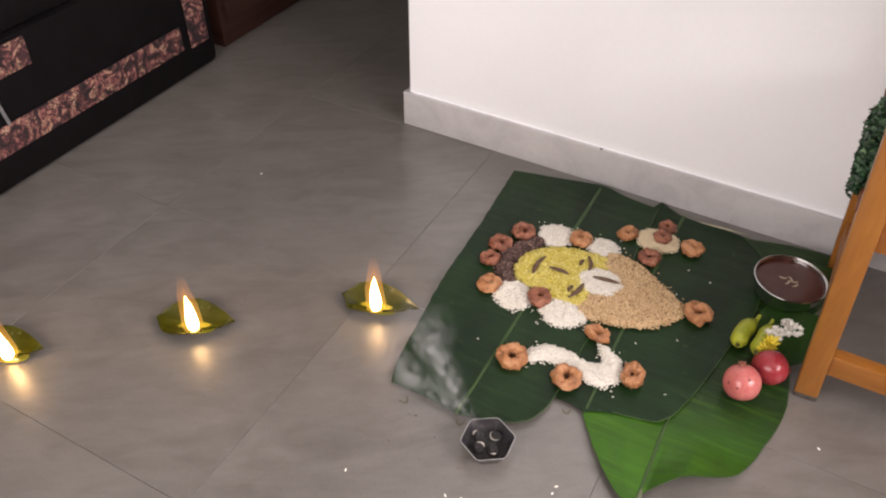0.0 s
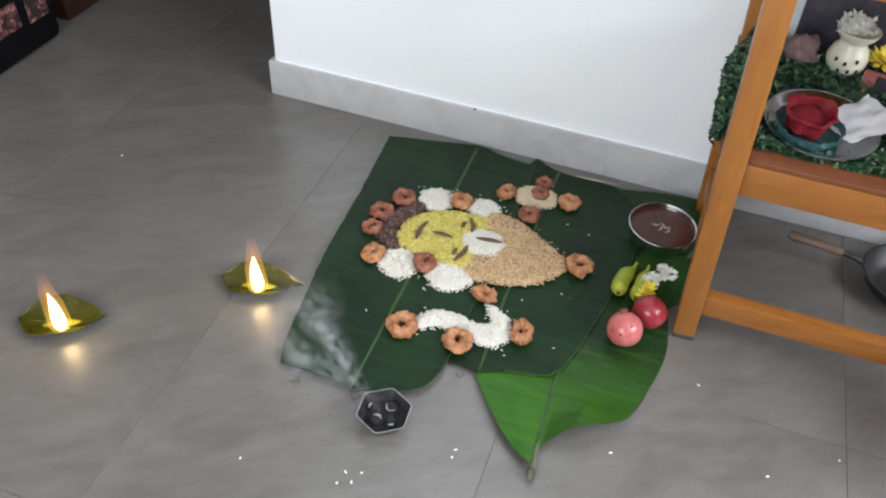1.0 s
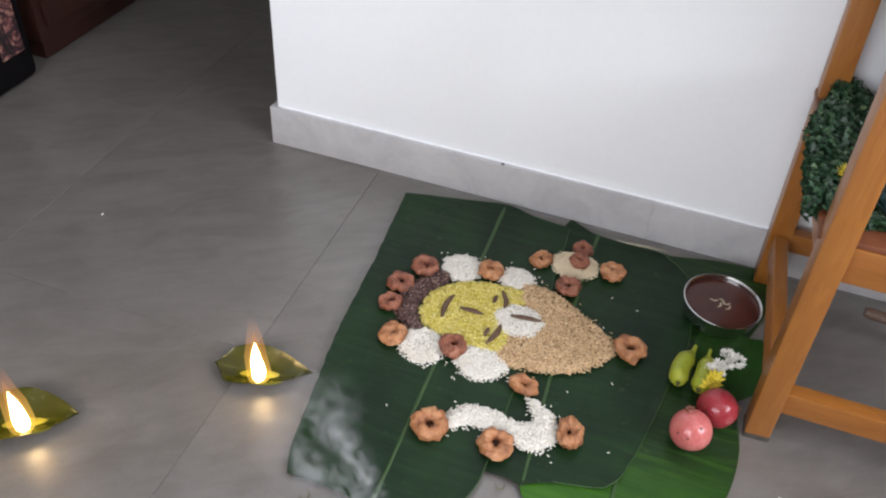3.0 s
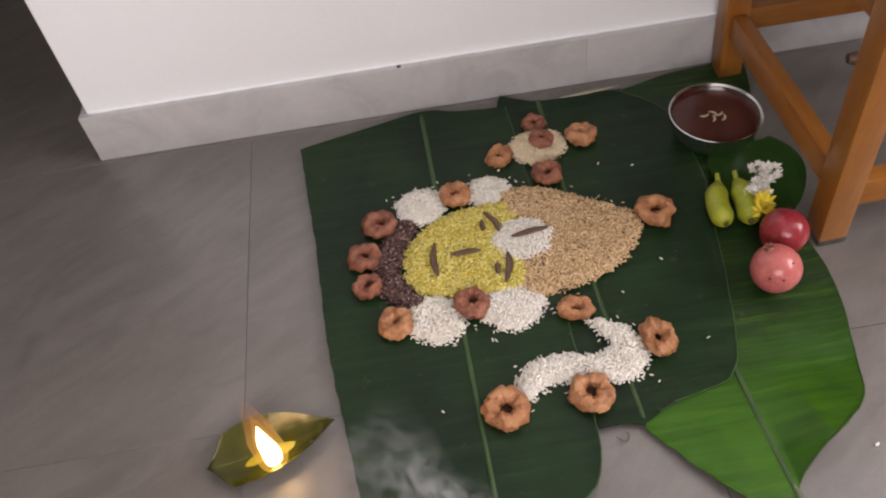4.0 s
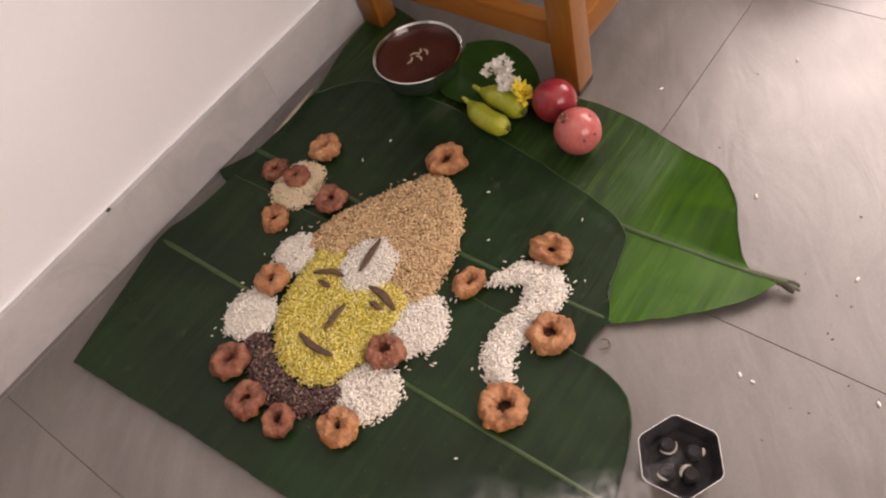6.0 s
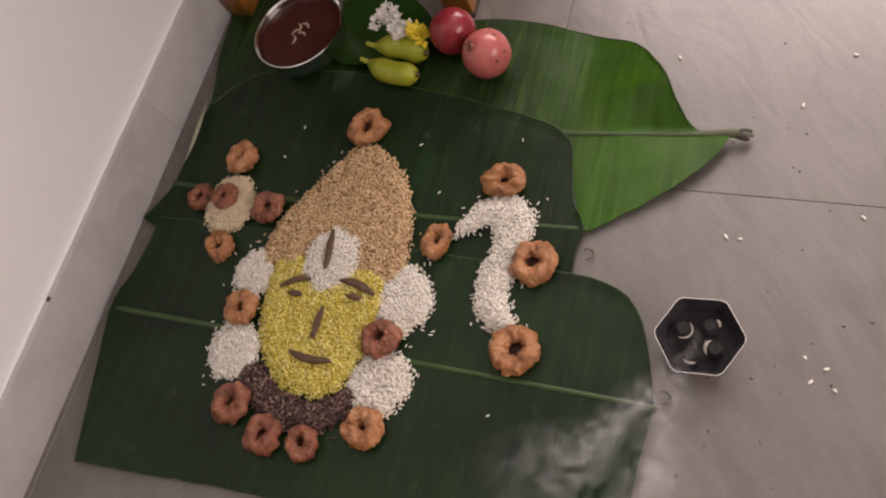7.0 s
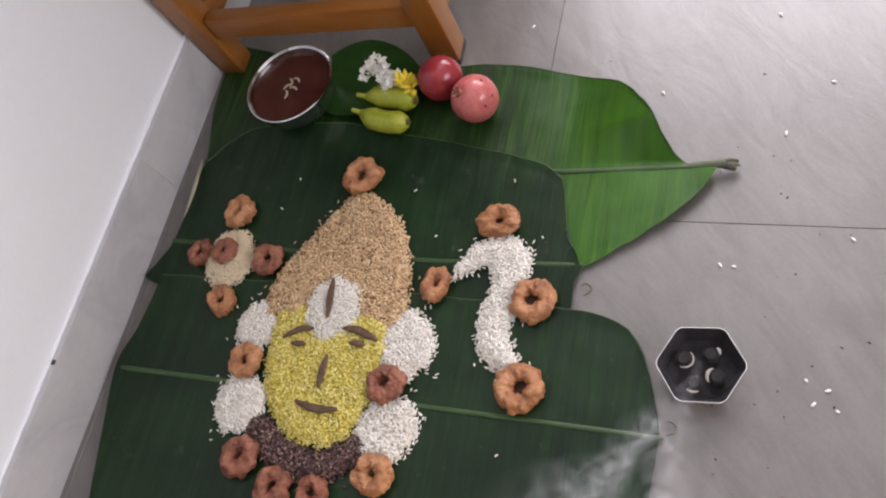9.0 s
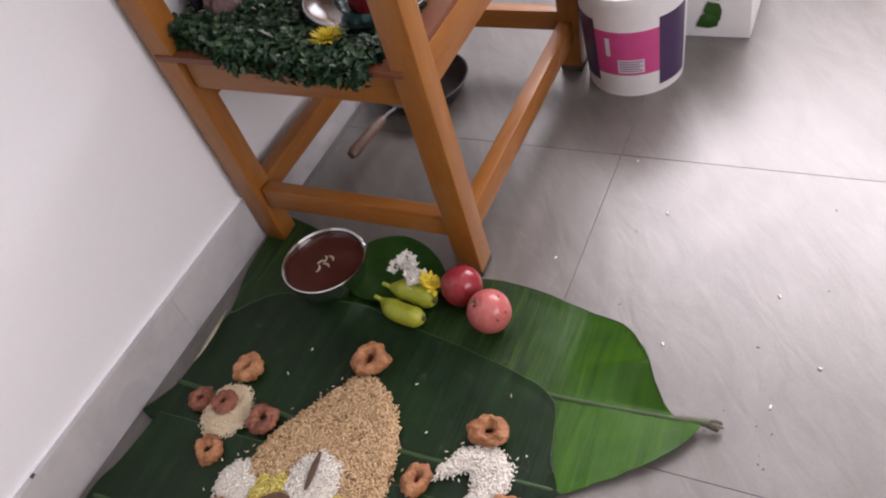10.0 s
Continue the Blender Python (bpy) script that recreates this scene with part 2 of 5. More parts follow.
MAT = {
    "floor": floor_material(),
    "grout": plain("grey_floor_joint", (0.07, 0.064, 0.058), (0.17, 0.16, 0.15), 12, 0.7),
    "marble": marble_material(),
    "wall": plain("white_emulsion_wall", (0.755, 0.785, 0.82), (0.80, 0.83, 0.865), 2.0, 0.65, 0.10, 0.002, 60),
    # walls out of view: a darker tone, so that less light bounces back
    "unseen_wall": plain("dimmed_unseen_wall", (0.42, 0.39, 0.33), (0.47, 0.44, 0.38), 2.0, 0.7, 0.1, 0.002, 60),
    "ceiling": plain("white_ceiling_paint", (0.74, 0.74, 0.73), (0.8, 0.8, 0.79), 2.0, 0.8),
    "leaf_dark": leaf_material("dark_green_banana_leaf", (0.0026, 0.0120, 0.0044), (0.0074, 0.030, 0.0074), (0.016, 0.048, 0.014), rough=0.34, gloss=0.25),
    "leaf_bright": leaf_material("fresh_green_banana_leaf", (0.012, 0.062, 0.003), (0.036, 0.134, 0.004), (0.066, 0.178, 0.011), rough=0.34, stand_shade=(0.007, 0.026, 0.006), ribs=0.30, gloss=0.34),
    "rib": plain("pale_green_leaf_rib", (0.014, 0.044, 0.010), (0.034, 0.078, 0.018), 30, 0.45),
    "stalk": plain("grey_green_cut_stalk", (0.055, 0.075, 0.036), (0.13, 0.145, 0.09), 60, 0.6),
    "stalk_end": plain("dried_dark_stalk_end", (0.02, 0.017, 0.014), (0.10, 0.085, 0.07), 160, 0.8, 0.5),
    "betel": leaf_material("glossy_betel_leaf", (0.016, 0.060, 0.010), (0.035, 0.11, 0.018), (0.05, 0.13, 0.03), rough=0.28),
    "lamp_leaf": leaf_material("oiled_yellow_green_leaf", (0.036, 0.046, 0.005), (0.092, 0.094, 0.008), (0.13, 0.13, 0.016), rough=0.12, ribs=0.2, gloss=0.6),
    "white_rice": grain_material("white_rice", [(0.0, (0.64, 0.60, 0.52)), (0.5, (0.77, 0.74, 0.67)), (1.0, (0.83, 0.81, 0.76))]),
    "cream_rice": grain_material("cream_flour_rice", [(0.0, (0.62, 0.50, 0.33)), (0.5, (0.70, 0.59, 0.41)), (1.0, (0.77, 0.67, 0.50))]),
    "yellow_rice": grain_material("turmeric_yellow_rice", [(0.0, (0.46, 0.36, 0.035)), (0.5, (0.63, 0.53, 0.11)), (1.0, (0.75, 0.68, 0.30))]),
    "brown_rice": grain_material("golden_brown_grain", [(0.0, (0.14, 0.07, 0.025)), (0.07, (0.22, 0.12, 0.05)), (0.12, (0.44, 0.285, 0.145)), (0.5, (0.55, 0.37, 0.20)), (1.0, (0.70, 0.52, 0.32))]),
    "black_rice": grain_material("dark_brown_black_rice", [(0.0, (0.03, 0.015, 0.013)), (0.5, (0.085, 0.042, 0.037)), (0.85, (0.17, 0.095, 0.08)), (1.0, (0.36, 0.26, 0.21))]),
    "date": plain("dark_brown_spice_pod", (0.055, 0.028, 0.016), (0.13, 0.07, 0.04), 120, 0.55, 0.5),
    "vada": vada_material("golden_fried_crust", (0.15, 0.048, 0.017), (0.41, 0.170, 0.068), (0.58, 0.310, 0.158)),
    "vada_red": vada_material("reddish_fried_crust", (0.085, 0.024, 0.014), (0.25, 0.080, 0.042), (0.40, 0.168, 0.098)),
    "vada_hole": plain("dark_hole_disc", (0.045, 0.014, 0.006), (0.09, 0.03, 0.012), 150, 0.6),
    "steel": plain("polished_stainless_steel", (0.55, 0.55, 0.55), (0.66, 0.66, 0.66), 20, 0.16, 0.03, 0.001, metal=1.0),
    "sweet": plain("reddish_brown_sweet_liquid", (0.050, 0.013, 0.010), (0.078, 0.022, 0.016), 25, 0.22, 0.1, 0.001),
    "cashew": plain("pale_cashew", (0.36, 0.28, 0.19), (0.50, 0.41, 0.30), 90, 0.5),
    "pom": plain("pink_pomegranate_skin", (0.42, 0.085, 0.085), (0.56, 0.19, 0.17), 24, 0.22, 0.12, 0.001, 9),
    "pom_red": plain("red_pomegranate_skin", (0.22, 0.014, 0.024), (0.33, 0.045, 0.05), 24, 0.22, 0.12, 0.001, 9),
    "pom_crown": plain("dry_brown_pink_crown", (0.16, 0.05, 0.035), (0.34, 0.13, 0.09), 160, 0.6, 0.4),
    "pom_spot": plain("dark_skin_blemish", (0.05, 0.015, 0.012), (0.10, 0.03, 0.02), 90, 0.6),
    "banana": plain("green_yellow_banana_skin", (0.20, 0.26, 0.016), (0.40, 0.41, 0.04), 34, 0.4, 0.1, 0.001),
    "banana_tip": plain("dark_banana_tip", (0.05, 0.045, 0.015), (0.12, 0.10, 0.03), 80, 0.7),
    "jasmine": plain("white_jasmine_petal", (0.74, 0.73, 0.66), (0.85, 0.84, 0.8), 90, 0.6),
    "yellow_petal": plain("yellow_petal", (0.66, 0.50, 0.02), (0.80, 0.66, 0.07), 90, 0.55),
    "char": plain("burnt_black_residue", (0.008, 0.0075, 0.008), (0.028, 0.026, 0.028), 140, 0.6, 0.8, 0.003, spec=0.35),
    "cup_dark": plain("dark_cup_steel", (0.012, 0.011, 0.013), (0.046, 0.043, 0.048), 70, 0.34, 0.2, 0.001, spec=0.6),
    "smoke": smoke_material(),
    "dry_leaf": plain("pale_dry_leaf", (0.26, 0.25, 0.17), (0.40, 0.38, 0.28), 60, 0.7),
    "ash": plain("pale_grey_ash", (0.26, 0.24, 0.22), (0.42, 0.39, 0.36), 200, 0.95, 0.5),
    "wood": wood_material("orange_varnished_wood", (0.235, 0.080, 0.012), (0.335, 0.130, 0.022)),
    "wood_x": wood_material("orange_varnished_long_rail", (0.228, 0.076, 0.011), (0.318, 0.120, 0.020), along=0),
    "wood_y": wood_material("orange_varnished_side_rail", (0.228, 0.076, 0.011), (0.318, 0.120, 0.020), along=1),
    "wood_dark": plain("red_brown_board", (0.12, 0.035, 0.014), (0.18, 0.06, 0.024), 30, 0.5),
    "grass": grain_material("artificial_boxwood_leaf", [(0.0, (0.008, 0.030, 0.014)), (0.5, (0.017, 0.056, 0.026)), (0.9, (0.038, 0.095, 0.040)), (1.0, (0.10, 0.17, 0.08))], 0.42),
    "mat_base": plain("dark_green_plastic_mesh", (0.010, 0.028, 0.012), (0.02, 0.045, 0.02), 60, 0.7),
    "black_cloth": plain("black_upholstery", (0.0035, 0.003, 0.0035), (0.007, 0.006, 0.007), 18, 0.9, 0.3, 0.002, 30, spec=0.08),
    "floral": floral_material(),
    "piping": plain("grey_piping_cord", (0.10, 0.10, 0.11), (0.18, 0.18, 0.19), 80, 0.7),
    "red_cup": plain("red_metallic_paper_cup", (0.11, 0.005, 0.010), (0.24, 0.018, 0.026), 60, 0.35, 0.4, 0.002),
    "bundle": plain("dusty_pink_brown_cloth", (0.075, 0.040, 0.040), (0.26, 0.17, 0.165), 70, 0.85, 0.5, 0.002),
    "teal": plain("dark_teal_glazed_dish", (0.008, 0.035, 0.04), (0.03, 0.10, 0.10), 50, 0.35, 0.3),
    "paper": plain("white_paper", (0.58, 0.57, 0.60), (0.70, 0.69, 0.72), 12, 0.7),
    "ceramic": plain("cream_glazed_ceramic", (0.66, 0.62, 0.50), (0.74, 0.70, 0.58), 20, 0.25),
    "hole": plain("dark_cut_hole", (0.02, 0.018, 0.014), (0.04, 0.035, 0.03), 50, 0.9),
    "bucket": plain("white_plastic_tub", (0.70, 0.70, 0.71), (0.78, 0.78, 0.79), 12, 0.32),
    "pink": plain("magenta_printed_label", (0.50, 0.05, 0.20), (0.58, 0.08, 0.25), 10, 0.3),
    "purple": plain("dark_purple_printed_label", (0.045, 0.022, 0.075), (0.065, 0.032, 0.10), 10, 0.3),
    "print": plain("grey_print", (0.55, 0.5, 0.56), (0.65, 0.6, 0.66), 40, 0.5),
    "ink": plain("dark_print_ink", (0.10, 0.05, 0.10), (0.14, 0.07, 0.13), 40, 0.5),
    "white_box": plain("white_painted_board", (0.72, 0.73, 0.74), (0.79, 0.80, 0.81), 8, 0.45),
    "pan": plain("black_seasoned_iron", (0.010, 0.010, 0.011), (0.022, 0.021, 0.021), 40, 0.4, 0.3),
    "handle": plain("worn_brown_wood_handle", (0.10, 0.06, 0.04), (0.19, 0.13, 0.10), 40, 0.5),
    "oil": plain("lamp_oil", (0.22, 0.20, 0.02), (0.30, 0.27, 0.04), 30, 0.06),
    "wick": plain("cotton_wick", (0.55, 0.5, 0.42), (0.7, 0.66, 0.58), 200, 0.9, 0.5),
    "flame": flame_material(),
    "outer_flame": flame_glow_material(),
    "cupboard": plain("dark_red_brown_wood", (0.020, 0.0065, 0.005), (0.036, 0.012, 0.008), 6, 0.45),
    "packet": plain("glossy_red_packet", (0.20, 0.028, 0.034), (0.42, 0.16, 0.15), 22, 0.25),
    "packet_blue": plain("glossy_dark_print", (0.015, 0.014, 0.025), (0.05, 0.045, 0.06), 14, 0.25),
    "frame": plain("white_window_frame", (0.70, 0.70, 0.69), (0.76, 0.76, 0.75), 10, 0.4),
}


# ---- mesh helpers ----
def part(name, bm, material, parent=None, label="", smooth=True):
    me = bpy.data.meshes.new(name)
    bm.to_mesh(me)
    bm.free()
    me.materials.append(MAT[material])
    if smooth:
        me.shade_smooth()
        me.set_sharp_from_angle(angle=radians(40))
    ob = new(name, me)
    if parent is not None:
        ob.parent = parent
    if label:
        tagged(ob, label)
    return ob


def thing(name, m, label, category, group="", kind=""):
    ob = new(name)
    ob.empty_display_size = 0.03
    ob.matrix_world = m
    return tagged(ob, label, category, group, kind)


def box(x0, x1, y0, y1, z0, z1, bevel=0.0, bm=None):
    bm = bm or bmesh.new()
    r = bmesh.ops.create_cube(bm, size=1)
    bmesh.ops.scale(bm, vec=(x1 - x0, y1 - y0, z1 - z0), verts=r["verts"])
    bmesh.ops.translate(bm, vec=((x0 + x1) / 2, (y0 + y1) / 2, (z0 + z1) / 2), verts=r["verts"])
    if bevel:
        edges = list({e for v in r["verts"] for e in v.link_edges})
        bmesh.ops.bevel(bm, geom=edges, offset=bevel, segments=2, affect="EDGES", profile=0.6)
    return bm


def beam(p, q, w, d, side=(1, 0, 0), bevel=0.003):
    """A straight bar from p to q: w wide along side, d thick."""
    p, q = Vector(p), Vector(q)
    up = (q - p).normalized()
    sx = (Vector(side) - up * up.dot(Vector(side))).normalized()
    sy = up.cross(sx)
    bm = box(-w / 2, w / 2, -d / 2, d / 2, 0, (q - p).length, bevel)
    bm.transform(Matrix.Translation(p) @ Matrix((sx, sy, up)).transposed().to_4x4())
    return bm


def lathe(profile, steps=32, sides=None, bm=None):
    """Turn (radius, z) pairs round z."""
    bm = bm or bmesh.new()
    steps = sides or steps
    rings = []
    for r, z in profile:
        if r < 1e-5:
            rings.append([bm.verts.new((0, 0, z))])
        else:
            rings.append([bm.verts.new((r * math.cos(a), r * math.sin(a), z)) for a in (2 * math.pi * k / steps for k in range(steps))])
    for a, b in zip(rings, rings[1:]):
        for k in range(steps):
            j = (k + 1) % steps
            if len(a) == 1 and len(b) == 1:
                continue
            if len(a) == 1:
                bm.faces.new((a[0], b[j], b[k]))
            elif len(b) == 1:
                bm.faces.new((a[k], a[j], b[0]))
            else:
                bm.faces.new((a[k], a[j], b[j], b[k]))
    return bm


def tube(points, radii, steps=10, bm=None, flat=1.0):
    """A closed tube along points, flattened in z by flat."""
    bm = bm or bmesh.new()
    pts = [Vector(p) for p in points]
    rings = []
    for i, p in enumerate(pts):
        d = (pts[min(i + 1, len(pts) - 1)] - pts[max(i - 1, 0)]).normalized()
        u = d.cross(Vector((0, 0, 1)))
        u = u.normalized() if u.length > 1e-4 else Vector((1, 0, 0))
        w = u.cross(d).normalized()
        r = radii[i] if hasattr(radii, "__len__") else radii
        rings.append([bm.verts.new(p + u * (r * math.cos(a)) + w * (r * flat * math.sin(a))) for a in (2 * math.pi * k / steps for k in range(steps))])
    for a, b in zip(rings, rings[1:]):
        for k in range(steps):
            j = (k + 1) % steps
            bm.faces.new((a[k], a[j], b[j], b[k]))
    bm.faces.new(rings[0][::-1])
    bm.faces.new(rings[-1])
    return bm


def smooth_line(points, steps=8, closed=False):
    """Catmull-Rom through 2D or 3D points."""
    p = [np.array(q, float) for q in points]
    n = len(p)
    out = []
    for i in range(n if closed else n - 1):
        if closed:
            a, b, c, d = p[(i - 1) % n], p[i], p[(i + 1) % n], p[(i + 2) % n]
        else:
            a, b, c, d = p[max(i - 1, 0)], p[i], p[i + 1], p[min(i + 2, n - 1)]
        for k in range(steps):
            t = k / steps
            out.append(0.5 * (2 * b + (c - a) * t + (2 * a - 5 * b + 4 * c - d) * t * t + (3 * b - a - 3 * c + d) * t ** 3))
    if not closed:
        out.append(p[-1])
    return np.array(out)


def even(line, n):
    """n points at even steps along a line."""
    line = np.asarray(line, float)
    s = np.concatenate([[0], np.cumsum(np.linalg.norm(np.diff(line, axis=0), axis=1))])
    t = np.linspace(0, s[-1], n)
    return np.stack([np.interp(t, s, line[:, k]) for k in range(line.shape[1])], 1)


def raw(name, verts, faces, material, parent=None, label="", smooth=True):
    me = bpy.data.meshes.new(name)
    me.from_pydata([tuple(v) for v in verts], [], faces)
    me.materials.append(MAT[material])
    if smooth:
        me.shade_smooth()
    ob = new(name, me)
    if parent is not None:
        ob.parent = parent
    return tagged(ob, label)


# ---- the room ----
PITCH, JX, JY = 0.597, 0.279, -0.606
WEST, EAST, SOUTH, NORTH, HIGH = -3.0, 3.2, -3.2, 3.0, 2.75


def structure(name, bm, material, label, category):
    ob = part(name, bm, material, None, "", False)
    return tagged(ob, label, category, kind="structure")


floor = structure("floor", box(WEST, EAST, SOUTH, NORTH, -0.12, -0.0016), "grout", "floor of polished pale grey tiles with thin dark joints", "floor")
structure("ceiling", box(WEST, EAST, SOUTH, NORTH, HIGH, HIGH + 0.12), "ceiling", "plain white painted ceiling over the room", "ceiling")
structure("wall_north", box(0.0125, EAST, 0.013, 0.16, -0.001, HIGH, 0.004), "wall", "white emulsion painted wall ending in a free corner", "wall")
structure("wall_far", box(WEST, EAST, NORTH, NORTH + 0.15, -0.1, HIGH), "unseen_wall", "unseen wall behind the passage, toned down to cut bounce", "wall")
structure("wall_west", box(WEST - 0.15, WEST, SOUTH, NORTH, -0.1, HIGH), "unseen_wall", "unseen side wall of the room, toned down to cut bounce", "wall")


def wall_with_window(name, along, fixed0, fixed1, a0, a1, w0, w1, z0, z1, label):
    bm = bmesh.new()
    for p0, p1, q0, q1 in ((a0, w0, -0.1, HIGH), (w1, a1, -0.1, HIGH), (w0, w1, -0.1, z0), (w0, w1, z1, HIGH)):
        if along == "x":
            box(p0, p1, fixed0, fixed1, q0, q1, bm=bm)
        else:
            box(fixed0, fixed1, p0, p1, q0, q1, bm=bm)
    return structure(name, bm, "unseen_wall", label, "wall")


wall_with_window("wall_south", "x", SOUTH - 0.15, SOUTH, WEST, EAST, -0.85, 1.05, 0.8, 2.2, "unseen toned-down wall with a wide window")
wall_with_window("wall_east", "y", EAST, EAST + 0.15, SOUTH, NORTH, -2.0, 0.0, 1.0, 2.4, "unseen toned-down wall with a window")


def window(name, m, w, h):
    win = thing(name, m, "white framed window letting daylight into the room", "window", kind="structure")
    for x0, x1, z0, z1 in ((-w / 2, -w / 2 + 0.05, 0, h), (w / 2 - 0.05, w / 2, 0, h), (-w / 2 + 0.05, w / 2 - 0.05, 0, 0.05), (-w / 2 + 0.05, w / 2 - 0.05, h - 0.05, h), (-0.02, 0.02, 0.05, h - 0.05)):
        part("window_frame", box(x0, x1, -0.02, 0.02, z0, z1, 0.004), "frame", win)
    return win


window("window_1", pose(0.1, SOUTH - 0.1, 0.8), 1.9, 1.4)
window("window_2", pose(EAST + 0.1, -1.0, 1.0, 0, 0, 90), 2.0, 1.4)

# skirting of marble pieces along the wall and round its free end
# unseen slab and wall, added to darken the passage and its floor reflection
structure("door_1", box(-0.64, 0.012, 1.55, 1.60, 0.0, 2.1, 0.004), "cupboard", "unseen dark slab added to darken the passage end", "door")
structure("wall_passage", box(-1.2, 0.012, 1.601, 1.75, -0.1, HIGH), "unseen_wall", "unseen wall added behind the dark passage slab", "wall")

skirting = thing("baseboard", pose(0, 0, 0), "skirting of pale veined marble pieces along the wall", "baseboard", kind="structure")
for k, (x0, x1) in enumerate(((0.0, 0.9037), (0.904, 1.8037), (1.804, 2.7037), (2.704, 3.19))):
    part("marble_piece", box(x0, x1, 0.0, 0.0128, 0.0002, 0.099 - 0.0004 * (k % 2), 0.0004), "marble", skirting)
part("marble_piece", box(0.0003, 0.0122, 0.0132, 0.17, 0.0002, 0.0985, 0.002), "marble", skirting)


line = [(x, 0.0118 + 0.0012 * noise.noise((x * 40, 1.0, 0)), 0.0988 + 0.0012 * noise.noise((x * 55, 4.0, 0))) for x in np.linspace(0.016, 2.6, 260)]
part("plaster_bead", tube(line, [0.0024 + 0.0016 * noise.noise((p[0] * 60, 9.0, 0)) for p in line], 6), "wall", skirting, "rough plaster bead")
part("dark_chip", box(0.563, 0.570, 0.001, 0.006, 0.0985, 0.1015, 0.0008), "stalk_end", skirting, "small dark chip")


# ---- banana leaves on the floor ----
def coons(low, high, start, end, nu, nv):
    """A sheet of points between four edge lines; low and high run the same way, start and end go from low to high."""
    lo, hi, st, en = even(low, nu), even(high, nu), even(start, nv), even(end, nv)
    u, v = np.linspace(0, 1, nu)[:, None, None], np.linspace(0, 1, nv)[None, :, None]
    flat = ((1 - v) * lo[:, None] + v * hi[:, None] + (1 - u) * st[None] + u * en[None]
            - ((1 - u) * (1 - v) * lo[0] + u * (1 - v) * lo[-1] + (1 - u) * v * hi[0] + u * v * hi[-1]))
    return flat


def banana_leaf(label, low, high, start, end, z, material, rib, lift=None, seed=0, nu=90, nv=64, thick=0.0011):
    """A cut leaf lying on the floor; rib: the midrib's line in plan."""
    leaf = thing("banana_leaf", pose(0, 0, z), label, "banana leaf", "banana leaves on the floor")
    sheet = coons(low, high, start, end, nu, nv)
    heights = np.zeros((nu, nv))
    for i in range(nu):
        for j in range(nv):
            x, y = sheet[i, j]
            edge = min(i, nu - 1 - i) / nu * 2, min(j, nv - 1 - j) / nv * 2
            wob = 0.0016 * noise.noise((x * 9 + seed, y * 9, 0.3)) + 0.0006 * noise.noise((x * 30, y * 30 + seed, 0.3))
            rim = 0.0025 * max(0, 1 - min(edge) / 0.10) * (0.5 + noise.noise((x * 14, y * 14, seed)))
            heights[i, j] = max(0.0, 0.0008 + wob + max(0, rim)) + (lift(x, y) if lift else 0)
            sheet[i, j, 0] += 0.002 * noise.noise((y * 60, x * 60, seed)) * (1 if j in (0, nv - 1) or i in (0, nu - 1) else 0)
    top = [(x, y, h + thick) for (x, y), h in zip(sheet.reshape(-1, 2), heights.ravel())]
    bottom = [(x, y, h) for x, y, h in ((p[0], p[1], p[2] - thick) for p in top)]
    n = nu * nv
    faces = []
    for i in range(nu - 1):
        for j in range(nv - 1):
            a, b, c, d = i * nv + j, (i + 1) * nv + j, (i + 1) * nv + j + 1, i * nv + j + 1
            faces += [(a, b, c, d), (n + d, n + c, n + b, n + a)]
    ring = [i * nv for i in range(nu)] + [(nu - 1) * nv + j for j in range(1, nv)] + [i * nv + nv - 1 for i in range(nu - 2, -1, -1)] + [j for j in range(nv - 2, 0, -1)]
    for a, b in zip(ring, ring[1:] + ring[:1]):
        faces.append((a, n + a, n + b, b))
    bm = bmesh.new()
    vs = [bm.verts.new(p) for p in top + bottom]
    for f in faces:
        bm.faces.new([vs[k] for k in f])
    bmesh.ops.recalc_face_normals(bm, faces=bm.faces)
    part("blade", bm, material, leaf)
    # a pale tube paints the light that the blade's edge catches
    edge_pts = [(*sheet[i, nv - 1], heights[i, nv - 1] + thick * 0.6) for i in range(0, nu, 2)]
    part("leaf_edge", tube(edge_pts, 0.0011, 6), "rib", leaf, "pale line painted for light on the leaf edge")
    line = smooth_line(rib, 10)
    pts = [(x, y, 0.0026 + (lift(x, y) if lift else 0)) for x, y in line]
    part("midrib", tube(pts, [0.0040 - 0.0014 * k / len(pts) for k in range(len(pts))], 8, flat=0.30), "rib", leaf, "pale raised midrib")
    return leaf


def stem_lift(x, y):
    """The stalk end of the leaf stands a little off the floor."""
    d = max(0.0, -0.64 - y)
    side = min(1.0, max(0.0, (x - 0.957) / 0.05))
    return 0.05 * d + 0.11 * d * d + 0.036 * side * min(1.0, max(0.0, (-0.655 - y) / 0.11)) ** 1.3


